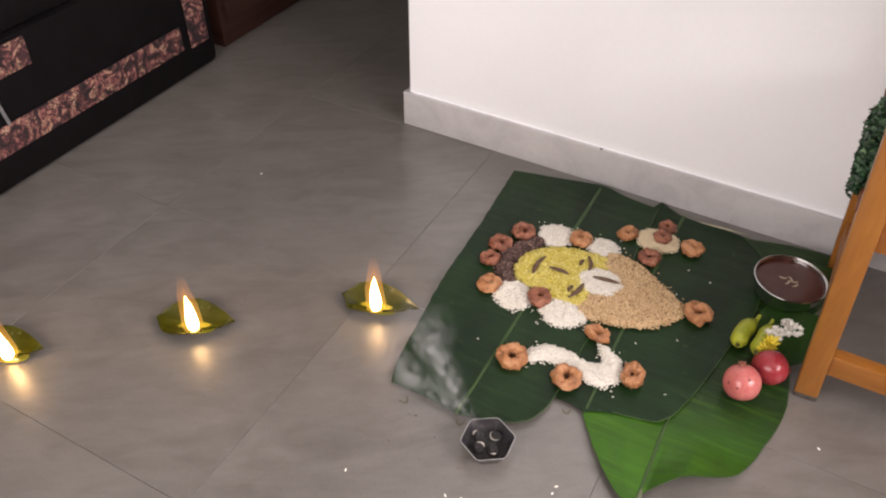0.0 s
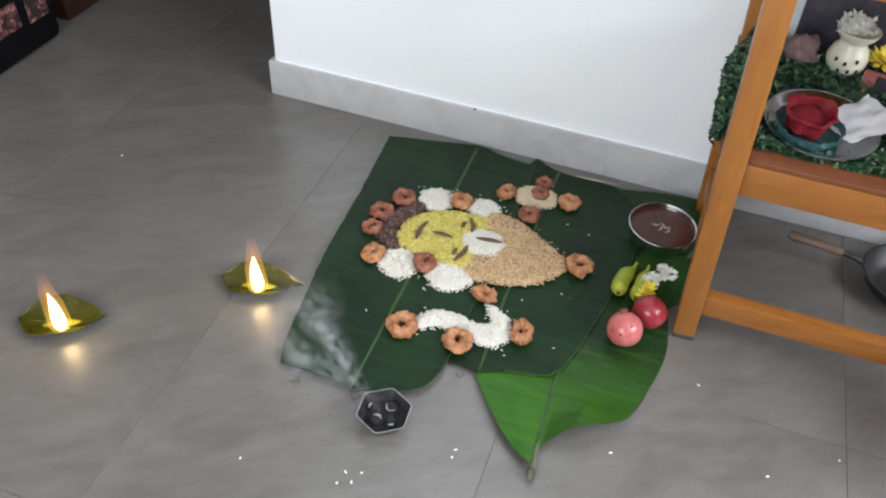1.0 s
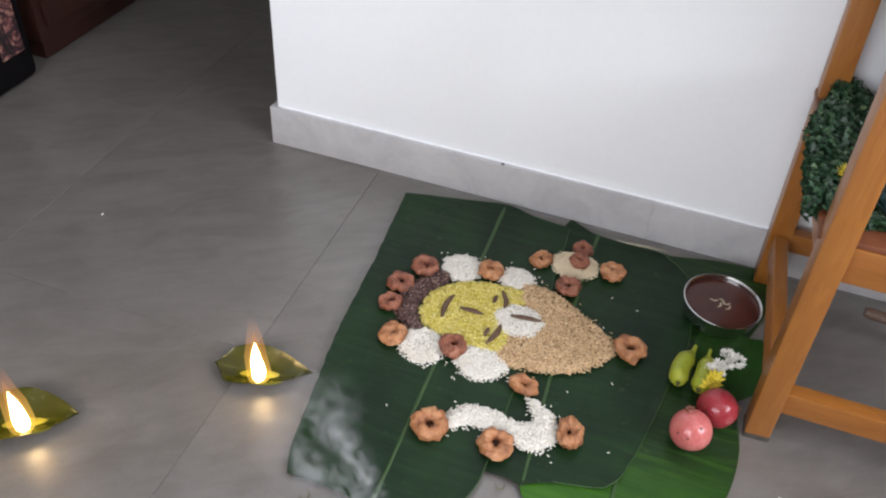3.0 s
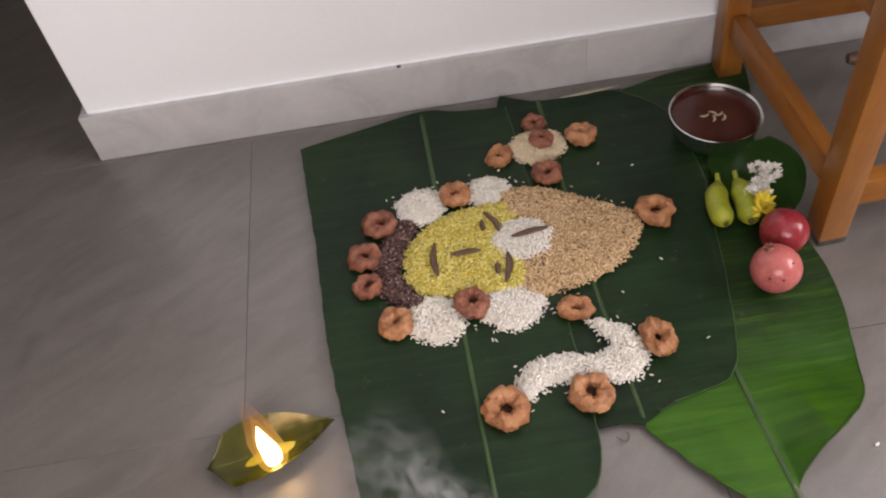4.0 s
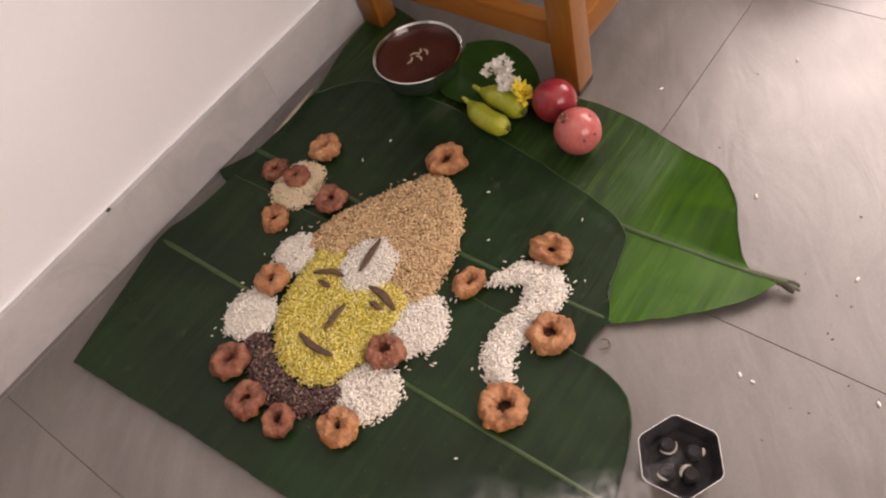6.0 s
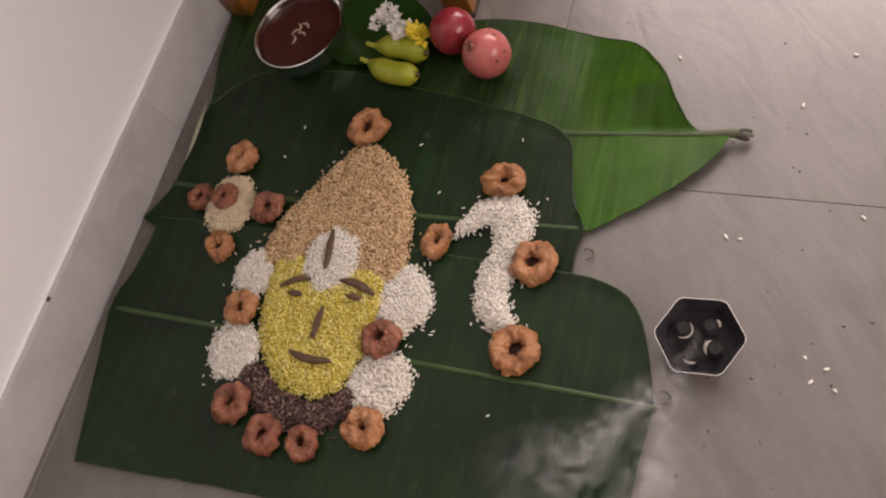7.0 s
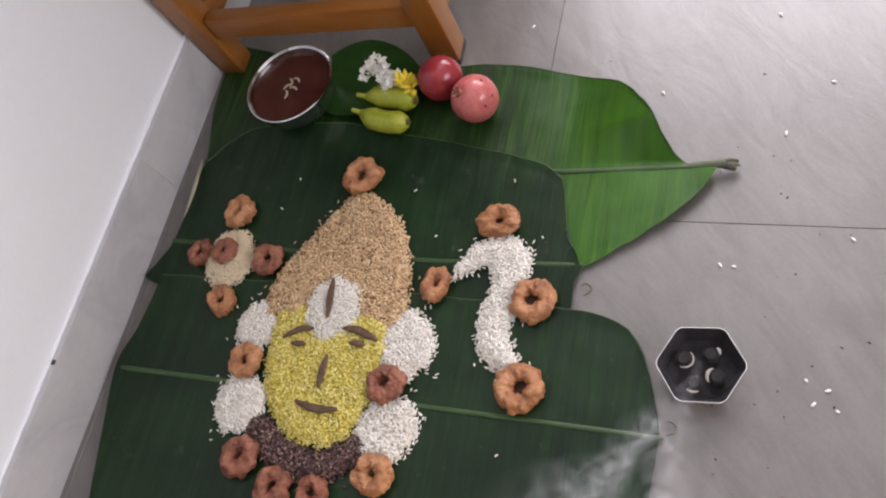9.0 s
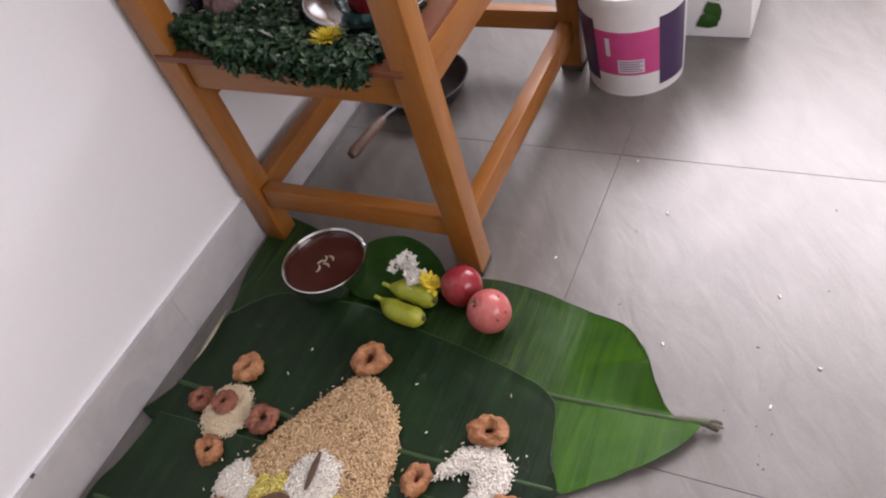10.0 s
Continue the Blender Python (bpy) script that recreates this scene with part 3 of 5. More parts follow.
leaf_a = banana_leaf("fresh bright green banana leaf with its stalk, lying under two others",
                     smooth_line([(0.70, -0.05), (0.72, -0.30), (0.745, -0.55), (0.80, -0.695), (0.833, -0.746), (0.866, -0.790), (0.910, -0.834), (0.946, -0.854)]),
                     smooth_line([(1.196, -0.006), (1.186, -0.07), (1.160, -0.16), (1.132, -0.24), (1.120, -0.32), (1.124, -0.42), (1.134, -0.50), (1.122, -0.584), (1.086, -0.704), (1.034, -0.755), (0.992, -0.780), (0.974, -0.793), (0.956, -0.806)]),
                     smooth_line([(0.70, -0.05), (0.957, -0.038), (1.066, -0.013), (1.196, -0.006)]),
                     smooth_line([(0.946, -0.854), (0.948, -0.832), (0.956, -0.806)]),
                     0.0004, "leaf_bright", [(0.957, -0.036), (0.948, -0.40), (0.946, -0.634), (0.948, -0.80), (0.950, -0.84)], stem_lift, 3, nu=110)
stalk_line = [(0.948, -0.800, stem_lift(0, -0.800) - 0.001), (0.950, -0.825, stem_lift(0, -0.825)), (0.952, -0.848, stem_lift(0, -0.84)), (0.953, -0.864, stem_lift(0, -0.85))]
part("stalk", tube(stalk_line, [0.0036, 0.0048, 0.0054, 0.0060], 10), "stalk", leaf_a, "cut grey-green stalk")
for k, (dx, dy, r) in enumerate(((0.0042, -0.878, 0.0040), (-0.0040, -0.876, 0.0046), (0.0002, -0.881, 0.0034))):
    part("stalk_end", tube([(0.953 + dx * 0.5, -0.861, 0.0140), (0.953 + dx, -0.870, 0.0135), (0.953 + dx * 1.5, dy, 0.0115)], [r, r * 1.05, r * 0.55], 8), "stalk_end" if k < 2 else "stalk", leaf_a, "dark dried split end" if k < 2 else "grey split end")

banana_leaf("dark green banana leaf spread between two other leaves",
            smooth_line([(0.742, -0.007), (0.728, -0.05), (0.70, -0.25), (0.715, -0.60), (0.745, -0.694)]),
            smooth_line([(0.952, -0.044), (1.005, -0.095), (1.022, -0.15), (1.027, -0.275), (1.008, -0.38), (0.972, -0.56), (0.940, -0.645), (0.895, -0.664), (0.842, -0.674)]),
            smooth_line([(0.742, -0.007), (0.765, -0.021), (0.80, -0.037), (0.85, -0.040), (0.895, -0.036), (0.952, -0.044)]),
            smooth_line([(0.745, -0.694), (0.78, -0.693), (0.805, -0.697), (0.842, -0.674)]),
            0.0052, "leaf_dark", [(0.806, -0.036), (0.800, -0.30), (0.798, -0.47), (0.805, -0.70)], None, 11)
banana_leaf("dark green banana leaf beside the burning oil lamps",
            smooth_line([(0.370, -0.072), (0.389, -0.30), (0.400, -0.49), (0.424, -0.68), (0.437, -0.765), (0.452, -0.813)]),
            smooth_line([(0.745, -0.046), (0.748, -0.30), (0.744, -0.55), (0.741, -0.70), (0.727, -0.760), (0.70, -0.785), (0.668, -0.800)]),
            smooth_line([(0.370, -0.072), (0.48, -0.045), (0.592, -0.022), (0.66, -0.036), (0.745, -0.046)]),
            smooth_line([(0.452, -0.813), (0.52, -0.813), (0.597, -0.818), (0.64, -0.808), (0.668, -0.800)]),
            0.0088, "leaf_dark", [(0.592, -0.022), (0.594, -0.30), (0.596, -0.60), (0.597, -0.823)], None, 23)
TOP = 0.0118  # the height on which the food stands


# ---- heaps of grain ----
def octa(n, length, thin, rng):
    """Loose grains: stretched eight-sided seeds lying at any turn."""
    a, tilt = rng.uniform(0, 2 * np.pi, n), rng.normal(0, 0.22, n)
    d = np.stack([np.cos(a) * np.cos(tilt), np.sin(a) * np.cos(tilt), np.sin(tilt)], 1)
    s = np.stack([-np.sin(a), np.cos(a), np.zeros(n)], 1)
    u = np.cross(d, s)
    l = length * rng.uniform(0.75, 1.15, n)[:, None] / 2
    t = thin * rng.uniform(0.8, 1.2, n)[:, None] / 2
    rings = []
    for along in (-0.55, 0.55):
        for k in range(4):
            b = math.pi / 2 * k + 0.4
            rings.append(d * l * along + s * t * math.cos(b) + u * t * math.sin(b))
    return np.stack([-d * l, *rings, d * l], 1)


GRAIN_FACES = [(0, 2, 1), (0, 3, 2), (0, 4, 3), (0, 1, 4), (1, 2, 6, 5), (2, 3, 7, 6), (3, 4, 8, 7), (4, 1, 5, 8), (5, 6, 9), (6, 7, 9), (7, 8, 9), (8, 5, 9)]


def inside_depth(pts, poly):
    """How far inside a closed outline each point lies; negative outside."""
    a, b = poly, np.roll(poly, -1, 0)
    ab = b - a
    t = np.clip(((pts[:, None] - a) * ab).sum(2) / np.maximum((ab * ab).sum(1), 1e-12), 0, 1)
    dist = np.linalg.norm(pts[:, None] - (a + t[..., None] * ab), axis=2).min(1)
    x, y = pts[:, 0:1], pts[:, 1:2]
    hit = ((a[:, 1] > y) != (b[:, 1] > y)) & (x < (b[:, 0] - a[:, 0]) * (y - a[:, 1]) / np.where(b[:, 1] == a[:, 1], 1e-9, b[:, 1] - a[:, 1]) + a[:, 0])
    return np.where(hit.sum(1) % 2 == 1, dist, -dist)


def heap(name, label, outline, material, height, seed, length=0.0062, thin=0.0021, cover=2.1, stray=26, z=TOP, ragged=0.0055):
    """A low heap of loose grain with an outline, sloping sides and a few strays."""
    rng = np.random.default_rng(seed)
    poly = smooth_line(outline, 7, True)
    poly = poly + np.array([(0.0042 * noise.noise((q[0] * 70, q[1] * 70, seed)), 0.0042 * noise.noise((q[0] * 70, q[1] * 70, seed + 5.0))) for q in poly])
    lo, hi = poly.min(0) - 0.006, poly.max(0) + 0.006

    def rise(d, p):
        lump = np.array([noise.noise((q[0] * 55, q[1] * 55, seed)) for q in p])
        return height * np.clip(d / 0.016, 0, 1) ** 0.6 * (0.85 + 0.3 * lump)

    step = 0.0036
    xs, ys = np.arange(lo[0], hi[0], step), np.arange(lo[1], hi[1], step)
    grid = np.stack(np.meshgrid(xs, ys, indexing="ij"), 2).reshape(-1, 2)
    depth = inside_depth(grid, poly)
    zz = np.where(depth > 0, rise(depth, grid), -0.002) + z - 0.0015
    keep, faces, ny = {}, [], len(ys)
    verts = []
    for i in range(len(xs) - 1):
        for j in range(ny - 1):
            q = [i * ny + j, (i + 1) * ny + j, (i + 1) * ny + j + 1, i * ny + j + 1]
            if min(depth[q]) > 0.0:
                for k in q:
                    if k not in keep:
                        keep[k] = len(verts)
                        verts.append((*grid[k], zz[k]))
                faces.append(tuple(keep[k] for k in q))
    area = float((depth > 0).sum()) * step * step
    n = int(area / (length * thin) * cover)
    pts = rng.uniform(lo, hi, (n * 4, 2))
    d = inside_depth(pts, poly)
    ok = d > -ragged * rng.random(len(d)) ** 2.2
    pts, d = pts[ok][:n], d[ok][:n]
    gz = z + np.where(d > 0, rise(np.maximum(d, 0), pts), 0) + rng.uniform(-0.0003, 0.0008, len(pts)) + thin * 0.35
    far = rng.choice(len(poly), stray)
    out = poly[far] + rng.normal(0, 0.011, (stray, 2))
    pts, gz = np.vstack([pts, out]), np.concatenate([gz, np.full(stray, z + thin * 0.3)])
    shape = octa(len(pts), length, thin, rng)
    shape[..., :2] += pts[:, None]
    shape[..., 2] += gz[:, None]
    base = len(verts)
    verts += [tuple(v) for v in shape.reshape(-1, 3)]
    for k in range(len(pts)):
        o = base + 10 * k
        faces += [tuple(o + c for c in f) for f in GRAIN_FACES]
    ob = raw(name, verts, faces, material)
    return tagged(ob, label, "grain heap", kind="stuff")


def blob(x, y, rx, ry, seed, n=9, wob=0.1):
    r = random.Random(seed)
    return [(x + rx * (1 + r.uniform(-wob, wob)) * math.cos(2 * math.pi * k / n), y + ry * (1 + r.uniform(-wob, wob)) * math.sin(2 * math.pi * k / n)) for k in range(n)]


heap("brown_grain_heap", "tall pointed heap of golden brown grain on banana leaf",
     [(0.898, -0.352), (0.885, -0.395), (0.845, -0.437), (0.785, -0.464), (0.715, -0.474), (0.690, -0.462), (0.690, -0.28), (0.705, -0.252), (0.757, -0.258), (0.806, -0.284), (0.856, -0.318)],
     "brown_rice", 0.011, 1, 0.0060, 0.0024, 2.2, 44)
heap("yellow_rice_heap", "round heap of turmeric yellow rice on banana leaf",
     [(0.712, -0.29), (0.72, -0.36), (0.712, -0.435), (0.69, -0.456), (0.640, -0.463), (0.587, -0.452), (0.541, -0.431), (0.524, -0.398), (0.529, -0.358), (0.556, -0.316), (0.60, -0.289), (0.65, -0.280), (0.69, -0.277)],
     "yellow_rice", 0.013, 2, 0.0058, 0.0024, 2.3, 30)
heap("white_rice_patch", "small oval heap of white flour and rice",
     blob(0.711, -0.370, 0.043, 0.040, 5, 10, 0.05), "white_rice", 0.006, 3, 0.004, 0.002, 2.4, 8, TOP + 0.0115)
for k, (x, y, rx, ry) in enumerate(((0.677, -0.252, 0.037, 0.034), (0.565, -0.262, 0.043, 0.040), (0.672, -0.483, 0.046, 0.040), (0.558, -0.486, 0.046, 0.043))):
    tagged(heap("white_rice_heap", "small round heap of loose white rice on banana leaf", blob(x, y, rx, ry, 20 + k), "white_rice", 0.010, 30 + k, 0.0068, 0.0020, 2.1, 34), group="white rice heaps")
heap("black_rice_heap", "crescent heap of dark brown black rice on banana leaf",
     [(0.552, -0.285), (0.548, -0.318), (0.526, -0.36), (0.520, -0.40), (0.540, -0.435), (0.556, -0.464), (0.530, -0.470), (0.500, -0.448), (0.479, -0.405), (0.482, -0.355), (0.500, -0.315), (0.525, -0.284)],
     "black_rice", 0.009, 4, 0.0066, 0.0024, 2.2, 30)
heap("cream_rice_heap", "small heap of cream coloured broken rice on banana leaf",
     blob(0.780, -0.163, 0.049, 0.043, 8), "cream_rice", 0.009, 5, 0.0036, 0.0021, 2.1, 14)
heap("curved_rice_heap", "hooked band of white rice laid on banana leaf",
     [(0.772, -0.530), (0.800, -0.537), (0.826, -0.556), (0.838, -0.585), (0.832, -0.615), (0.805, -0.636), (0.770, -0.630), (0.735, -0.623), (0.700, -0.624), (0.672, -0.636), (0.650, -0.642),
      (0.653, -0.612), (0.672, -0.586), (0.705, -0.577), (0.745, -0.583), (0.776, -0.585), (0.790, -0.572), (0.782, -0.552)],
     "white_rice", 0.010, 6, 0.0062, 0.0021, 2.3, 34, TOP)


def pod(x0, y0, x1, y1, w, z, bow=0.0, seed=0):
    """A dry dark strip, pointed at both ends, with a split along it."""
    r = random.Random(seed)
    d = Vector((x1 - x0, y1 - y0, 0))
    side = Vector((-d.y, d.x, 0)).normalized()
    pts, rad = [], []
    for k in range(9):
        t = k / 8
        p = Vector((x0, y0, z)) + d * t + side * (bow * math.sin(math.pi * t)) + Vector((0, 0, 0.001 * math.sin(math.pi * t)))
        pts.append(p + side * r.uniform(-0.0006, 0.0006))
        rad.append(max(0.0006, w / 2 * math.sin(math.pi * (0.08 + 0.84 * t)) ** 0.7))
    ob = part("spice_pod", tube(pts, rad, 8, flat=0.55), "date")
    return tagged(ob, "dark brown dried spice pod pressed into rice", "spice pod", "spice pods in the rice")


ZP = TOP + 0.0155
pod(0.752, -0.361, 0.694, -0.369, 0.011, TOP + 0.0205, 0, 1)
pod(0.660, -0.306, 0.678, -0.350, 0.010, ZP, 0.005, 2)
pod(0.683, -0.394, 0.670, -0.449, 0.012, ZP, 0.004, 3)
pod(0.655, -0.322, 0.654, -0.344, 0.009, ZP, 0, 4)
pod(0.663, -0.410, 0.662, -0.432, 0.009, ZP, 0, 5)
pod(0.644, -0.381, 0.598, -0.381, 0.011, ZP, 0, 6)
pod(0.577, -0.353, 0.574, -0.418, 0.011, ZP, -0.005, 7)


# ---- fried rings ----
def vada(x, y, z, r, seed, red=False, lean=(0, 0), squash=1.0, hole=0.3):
    """A knobbly fried ring with a dark hollow."""
    ob = thing("fried_ring", pose(x, y, z, lean[0], lean[1], (seed * 77) % 360) @ Matrix.Diagonal((1, squash, 1, 1)),
               "reddish brown fried lentil ring with a dark brown disc closing the hole" if red else "golden brown fried lentil ring with a dark brown disc closing the hole", "fried ring", "fried rings on the leaves")
    bm = bmesh.new()
    nu, nv = 60, 24
    rows = []
    for i in range(nu):
        a = 2 * math.pi * i / nu
        lobe = 1 + 0.13 * noise.noise((math.cos(a) * 1.1 + seed * 3.1, math.sin(a) * 1.6, seed)) + 0.05 * noise.noise((math.cos(a) * 4, math.sin(a) * 4, seed * 1.7))
        ri = r * hole * (1 + 0.35 * noise.noise((math.cos(a) * 1.4, math.sin(a) * 1.4, seed + 9)))
        ro = r * lobe
        row = []
        for j in range(nv):
            b = 2 * math.pi * j / nv
            mid, half = (ri + ro) / 2, (ro - ri) / 2
            hh = r * 0.38 * (1 + 0.25 * noise.noise((math.cos(a) * 1.2, math.sin(a) * 1.2, seed * 2.0)))
            p = Vector(((mid + half * math.cos(b)) * math.cos(a), (mid + half * math.cos(b)) * math.sin(a), hh * math.sin(b)))
            q = p / r
            bumpy = 0.17 * noise.noise(q * 2.2 + Vector((seed, 0, 0))) + 0.085 * noise.noise(q * 6 + Vector((0, seed, 0)))
            n = Vector((math.cos(b) * math.cos(a), math.cos(b) * math.sin(a), math.sin(b)))
            bumpy += 0.05 * (0.35 - abs(noise.noise(q * 2.3 + Vector((seed * 2.0, 1.0, seed))))) - 0.05 * max(0.0, 0.12 - abs(noise.noise(q * 4.5 + Vector((3.0, seed, 0))))) / 0.12
            p += n * (bumpy * r)
            p.z = max(p.z, -r * 0.30) + r * 0.30
            row.append(bm.verts.new(p))
        rows.append(row)
    for i in range(nu):
        for j in range(nv):
            bm.faces.new((rows[i][j], rows[(i + 1) % nu][j], rows[(i + 1) % nu][(j + 1) % nv], rows[i][(j + 1) % nv]))
    part("ring", bm, "vada_red" if red else "vada", ob)
    # a dark brown disc closes the hole at its bottom
    part("hollow", lathe([(0, 0.003), (r * hole * 0.9, 0.002), (r * (hole + 0.2), 0.004)], 14), "vada_hole", ob, "dark brown disc closing the hole")
    return ob


ZV = TOP - 0.0005
for k, (x, y, r, red, lean, dz) in enumerate((
        (0.496, -0.289, 0.0275, True, (0, 0), 0), (0.465, -0.350, 0.0265, True, (0, 0), 0), (0.467, -0.409, 0.0245, True, (6, 0), 0), (0.502, -0.486, 0.0275, False, (0, -8), 0.001),
        (0.623, -0.254, 0.0255, False, (0, 0), 0.006), (0.614, -0.475, 0.0262, True, (0, 0), 0.007), (0.923, -0.353, 0.0298, False, (0, 0), 0),
        (0.856, -0.155, 0.0255, False, (0, 0), 0), (0.784, -0.107, 0.0218, True, (8, 0), 0), (0.786, -0.158, 0.021, True, (0, 0), 0.009), (0.779, -0.233, 0.0255, True, (0, 0), 0), (0.710, -0.175, 0.024, False, (0, 10), 0),
        (0.858, -0.581, 0.0315, False, (12, 0), 0.002), (0.757, -0.511, 0.0268, False, (0, 12), 0.001), (0.747, -0.648, 0.0302, False, (0, 0), 0), (0.632, -0.650, 0.0312, False, (0, 0), 0))):
    vada(x, y, ZV + dz, r, k + 1, red, lean, 0.72 if k in (12, 13) else (0.9 if k in (2, 8, 11) else 1.0), 0.27 if k in (6, 15) else 0.17 + 0.07 * ((k * 7) % 3) / 2)


# ---- bowl, fruit and flowers on the bright leaf ----
def steel_bowl():
    b = thing("steel_bowl", pose(1.071, -0.195, 0.0045) @ Matrix.Scale(0.915, 4), "round stainless steel bowl filled with reddish brown sweet", "bowl")
    part("body", lathe([(0, 0), (0.050, 0), (0.062, 0.004), (0.072, 0.018), (0.078, 0.038), (0.0795, 0.052), (0.082, 0.0555), (0.0825, 0.057), (0.0805, 0.0580), (0.0775, 0.055), (0.0765, 0.038), (0.070, 0.020), (0.06, 0.008), (0, 0.005)], 56), "steel", b)
    bm = bmesh.new()
    lathe([(0, 0.0462), (0.03, 0.0464), (0.06, 0.0460), (0.0760, 0.0456), (0.0768, 0.0468), (0.0768, 0.040)], 48, bm=bm)
    part("sweet_filling", bm, "sweet", b, "reddish brown sweet liquid")
    for k, (x, y, a) in enumerate(((0.010, 0.002, 20), (-0.002, -0.006, 75), (0.002, 0.010, 130), (-0.016, 0.004, 10), (0.016, -0.008, 60))):
        c, s = math.cos(radians(a)), math.sin(radians(a))
        pts = [(x + 0.009 * t * c - 0.004 * t * t * s, y + 0.009 * t * s + 0.004 * t * t * c, 0.0475) for t in (-1, -0.5, 0, 0.5, 1)]
        part("cashew", tube(pts, [0.0010, 0.0020, 0.0023, 0.0020, 0.0008], 8, flat=0.6), "cashew", b, "pale cashew piece")
    return b


steel_bowl()


def heart_leaf(parent, length, width, material, cup=0.0, nu=26, nv=15, fold=0.0, name="blade", base=0.0, rounded=False):
    """A pointed heart-shaped leaf along +x from its stem."""
    bm = bmesh.new()
    rows = []
    for i in range(nu):
        u = i / (nu - 1)
        half = width / 2 * (min(1.0, u / 0.12) ** 0.6 * 1.06 if base else 1.0) * max(0.02, (math.sin(math.pi * min(1, u * 0.93 + 0.07) ** 0.72)) ** 0.8) * (1 - 0.45 * max(0, u - 0.75) * 4 * 0.6)
        if rounded:
            half = width / 2 * max(0.03, 1 - ((u - 0.36) / 0.36) ** 2 if u < 0.36 else 1 - ((u - 0.36) / 0.64) ** 1.7) ** (0.5 if u < 0.36 else 0.95)
        row = []
        for j in range(nv):
            v = 2 * j / (nv - 1) - 1
            x = length * (u - 0.5) + (base - 0.06 if base == 0.0 else base * 0.12) * length * abs(v) ** 2 * (1 - u)
            z = cup * (v * v * math.sin(math.pi * u) + 0.6 * (abs(2 * u - 1) ** 2.5)) + 0.002 * noise.noise((x * 40, v * 2, length * 50)) + 0.003 + fold * v * v
            row.append(bm.verts.new((x, half * v, max(z, 0.0006))))
        rows.append(row)
    for a, b in zip(rows, rows[1:]):
        for j in range(nv - 1):
            bm.faces.new((a[j], b[j], b[j + 1], a[j + 1]))
    bmesh.ops.solidify(bm, geom=bm.faces[:], thickness=0.0007)
    blade = part(name, bm, material, parent)
    return blade


betel = thing("betel_leaf", pose(1.106, -0.328, 0.006, 0, 0, -97), "glossy dark green betel leaf under bananas and flowers", "leaf")
heart_leaf(betel, 0.195, 0.150, "betel", 0.006)
part("leaf_stem", tube([(-0.085, 0, 0.004), (-0.115, -0.004, 0.006), (-0.13, -0.002, 0.008)], [0.0022, 0.002, 0.0022], 8), "rib", betel)


def banana(x0, y0, x1, y1, r, z, bow, seed):
    b = thing("banana", pose(0, 0, 0), "small plump green-yellow banana lying on betel leaf", "banana", "two bananas")
    d = Vector((x1 - x0, y1 - y0, 0))
    side = Vector((-d.y, d.x, 0)).normalized()
    pts, rad = [], []
    for k in range(15):
        t = k / 14
        pts.append(Vector((x0, y0, z)) + d * t + side * bow * math.sin(math.pi * t))
        rad.append(r * (0.34 + 0.66 * min(1.0, max(0.0, t - 0.03) / 0.24) ** 0.8 * min(1.0, (1.0 - t) / 0.16 + 0.12) ** 0.55))
    part("skin", tube(pts, rad, 14), "banana", b)
    part("stem", tube([pts[0] - d.normalized() * 0.016 + Vector((0, 0, 0.004)), pts[0]], [0.0035, 0.0045], 8), "banana", b, "short green stem")
    part("tip", tube([pts[-1], pts[-1] + d.normalized() * 0.006], [r * 0.26, r * 0.14], 8), "banana_tip", b, "dark dry tip")
    return b


banana(1.062, -0.325, 1.052, -0.410, 0.0185, 0.027, 0.004, 1)
banana(1.034, -0.322, 1.016, -0.405, 0.0175, 0.024, -0.007, 2)


def pomegranate(x, y, r, material, label, crown, seed):
    p = thing("pomegranate", pose(x, y, 0.0052), label, "pomegranate", "two pomegranates")
    bm = bmesh.new()
    bmesh.ops.create_uvsphere(bm, u_segments=56, v_segments=36, radius=r)
    axis = Vector(crown).normalized()
    for v in bm.verts:
        n = v.co.normalized()
        k = 1 + 0.028 * noise.noise(n * 1.5 + Vector((seed, 0, 0)))
        v.co *= k
        if n.dot(axis) > 0.93:
            v.co -= axis * 0.0012 * (n.dot(axis) - 0.93) / 0.07
        v.co.z = max(v.co.z, -r * 0.96) + r * 0.96
    part("skin", bm, material, p)
    bm = lathe([(0.003, -0.002), (0.0085, -0.001), (0.0065, 0.002), (0.0075, 0.005), (0.0090, 0.007), (0.0070, 0.006), (0.005, 0.005), (0.0, 0.003)], 18)
    for v in bm.verts:
        if v.co.z > 0.0045:
            v.co.z += 0.0018 * math.cos(3 * math.atan2(v.co.y, v.co.x) * 2)
    bm.transform(Matrix.Translation(axis * r * 0.97 + Vector((0, 0, r * 0.96))) @ axis.to_track_quat("Z", "Y").to_matrix().to_4x4() @ Matrix.Scale(0.8, 4))
    part("crown", bm, "pom_crown", p, "short dry toothed crown")
    for k in range(3):
        n = Vector(((0.30, -0.45, 0.80), (-0.62, -0.70, 0.35), (-0.15, -0.92, 0.40))[k] if seed == 1 else ((-0.9, 0.1, 0.3), (-0.5, -0.7, 0.3), (0.2, 0.5, 0.7))[k]).normalized()
        bm = bmesh.new()
        bmesh.ops.create_uvsphere(bm, u_segments=8, v_segments=6, radius=0.0022)
        bm.transform(Matrix.Translation(n * r * 1.0 + Vector((0, 0, r * 0.96))) @ n.to_track_quat("Z", "Y").to_matrix().to_4x4() @ Matrix.Diagonal((1, 1, 0.35, 1)))
        part("blemish", bm, "pom_spot", p)
    return p


pomegranate(1.045, -0.513, 0.0350, "pom", "pale pink pomegranate with a few dark spots", (-0.30, 0.42, 0.86), 1)
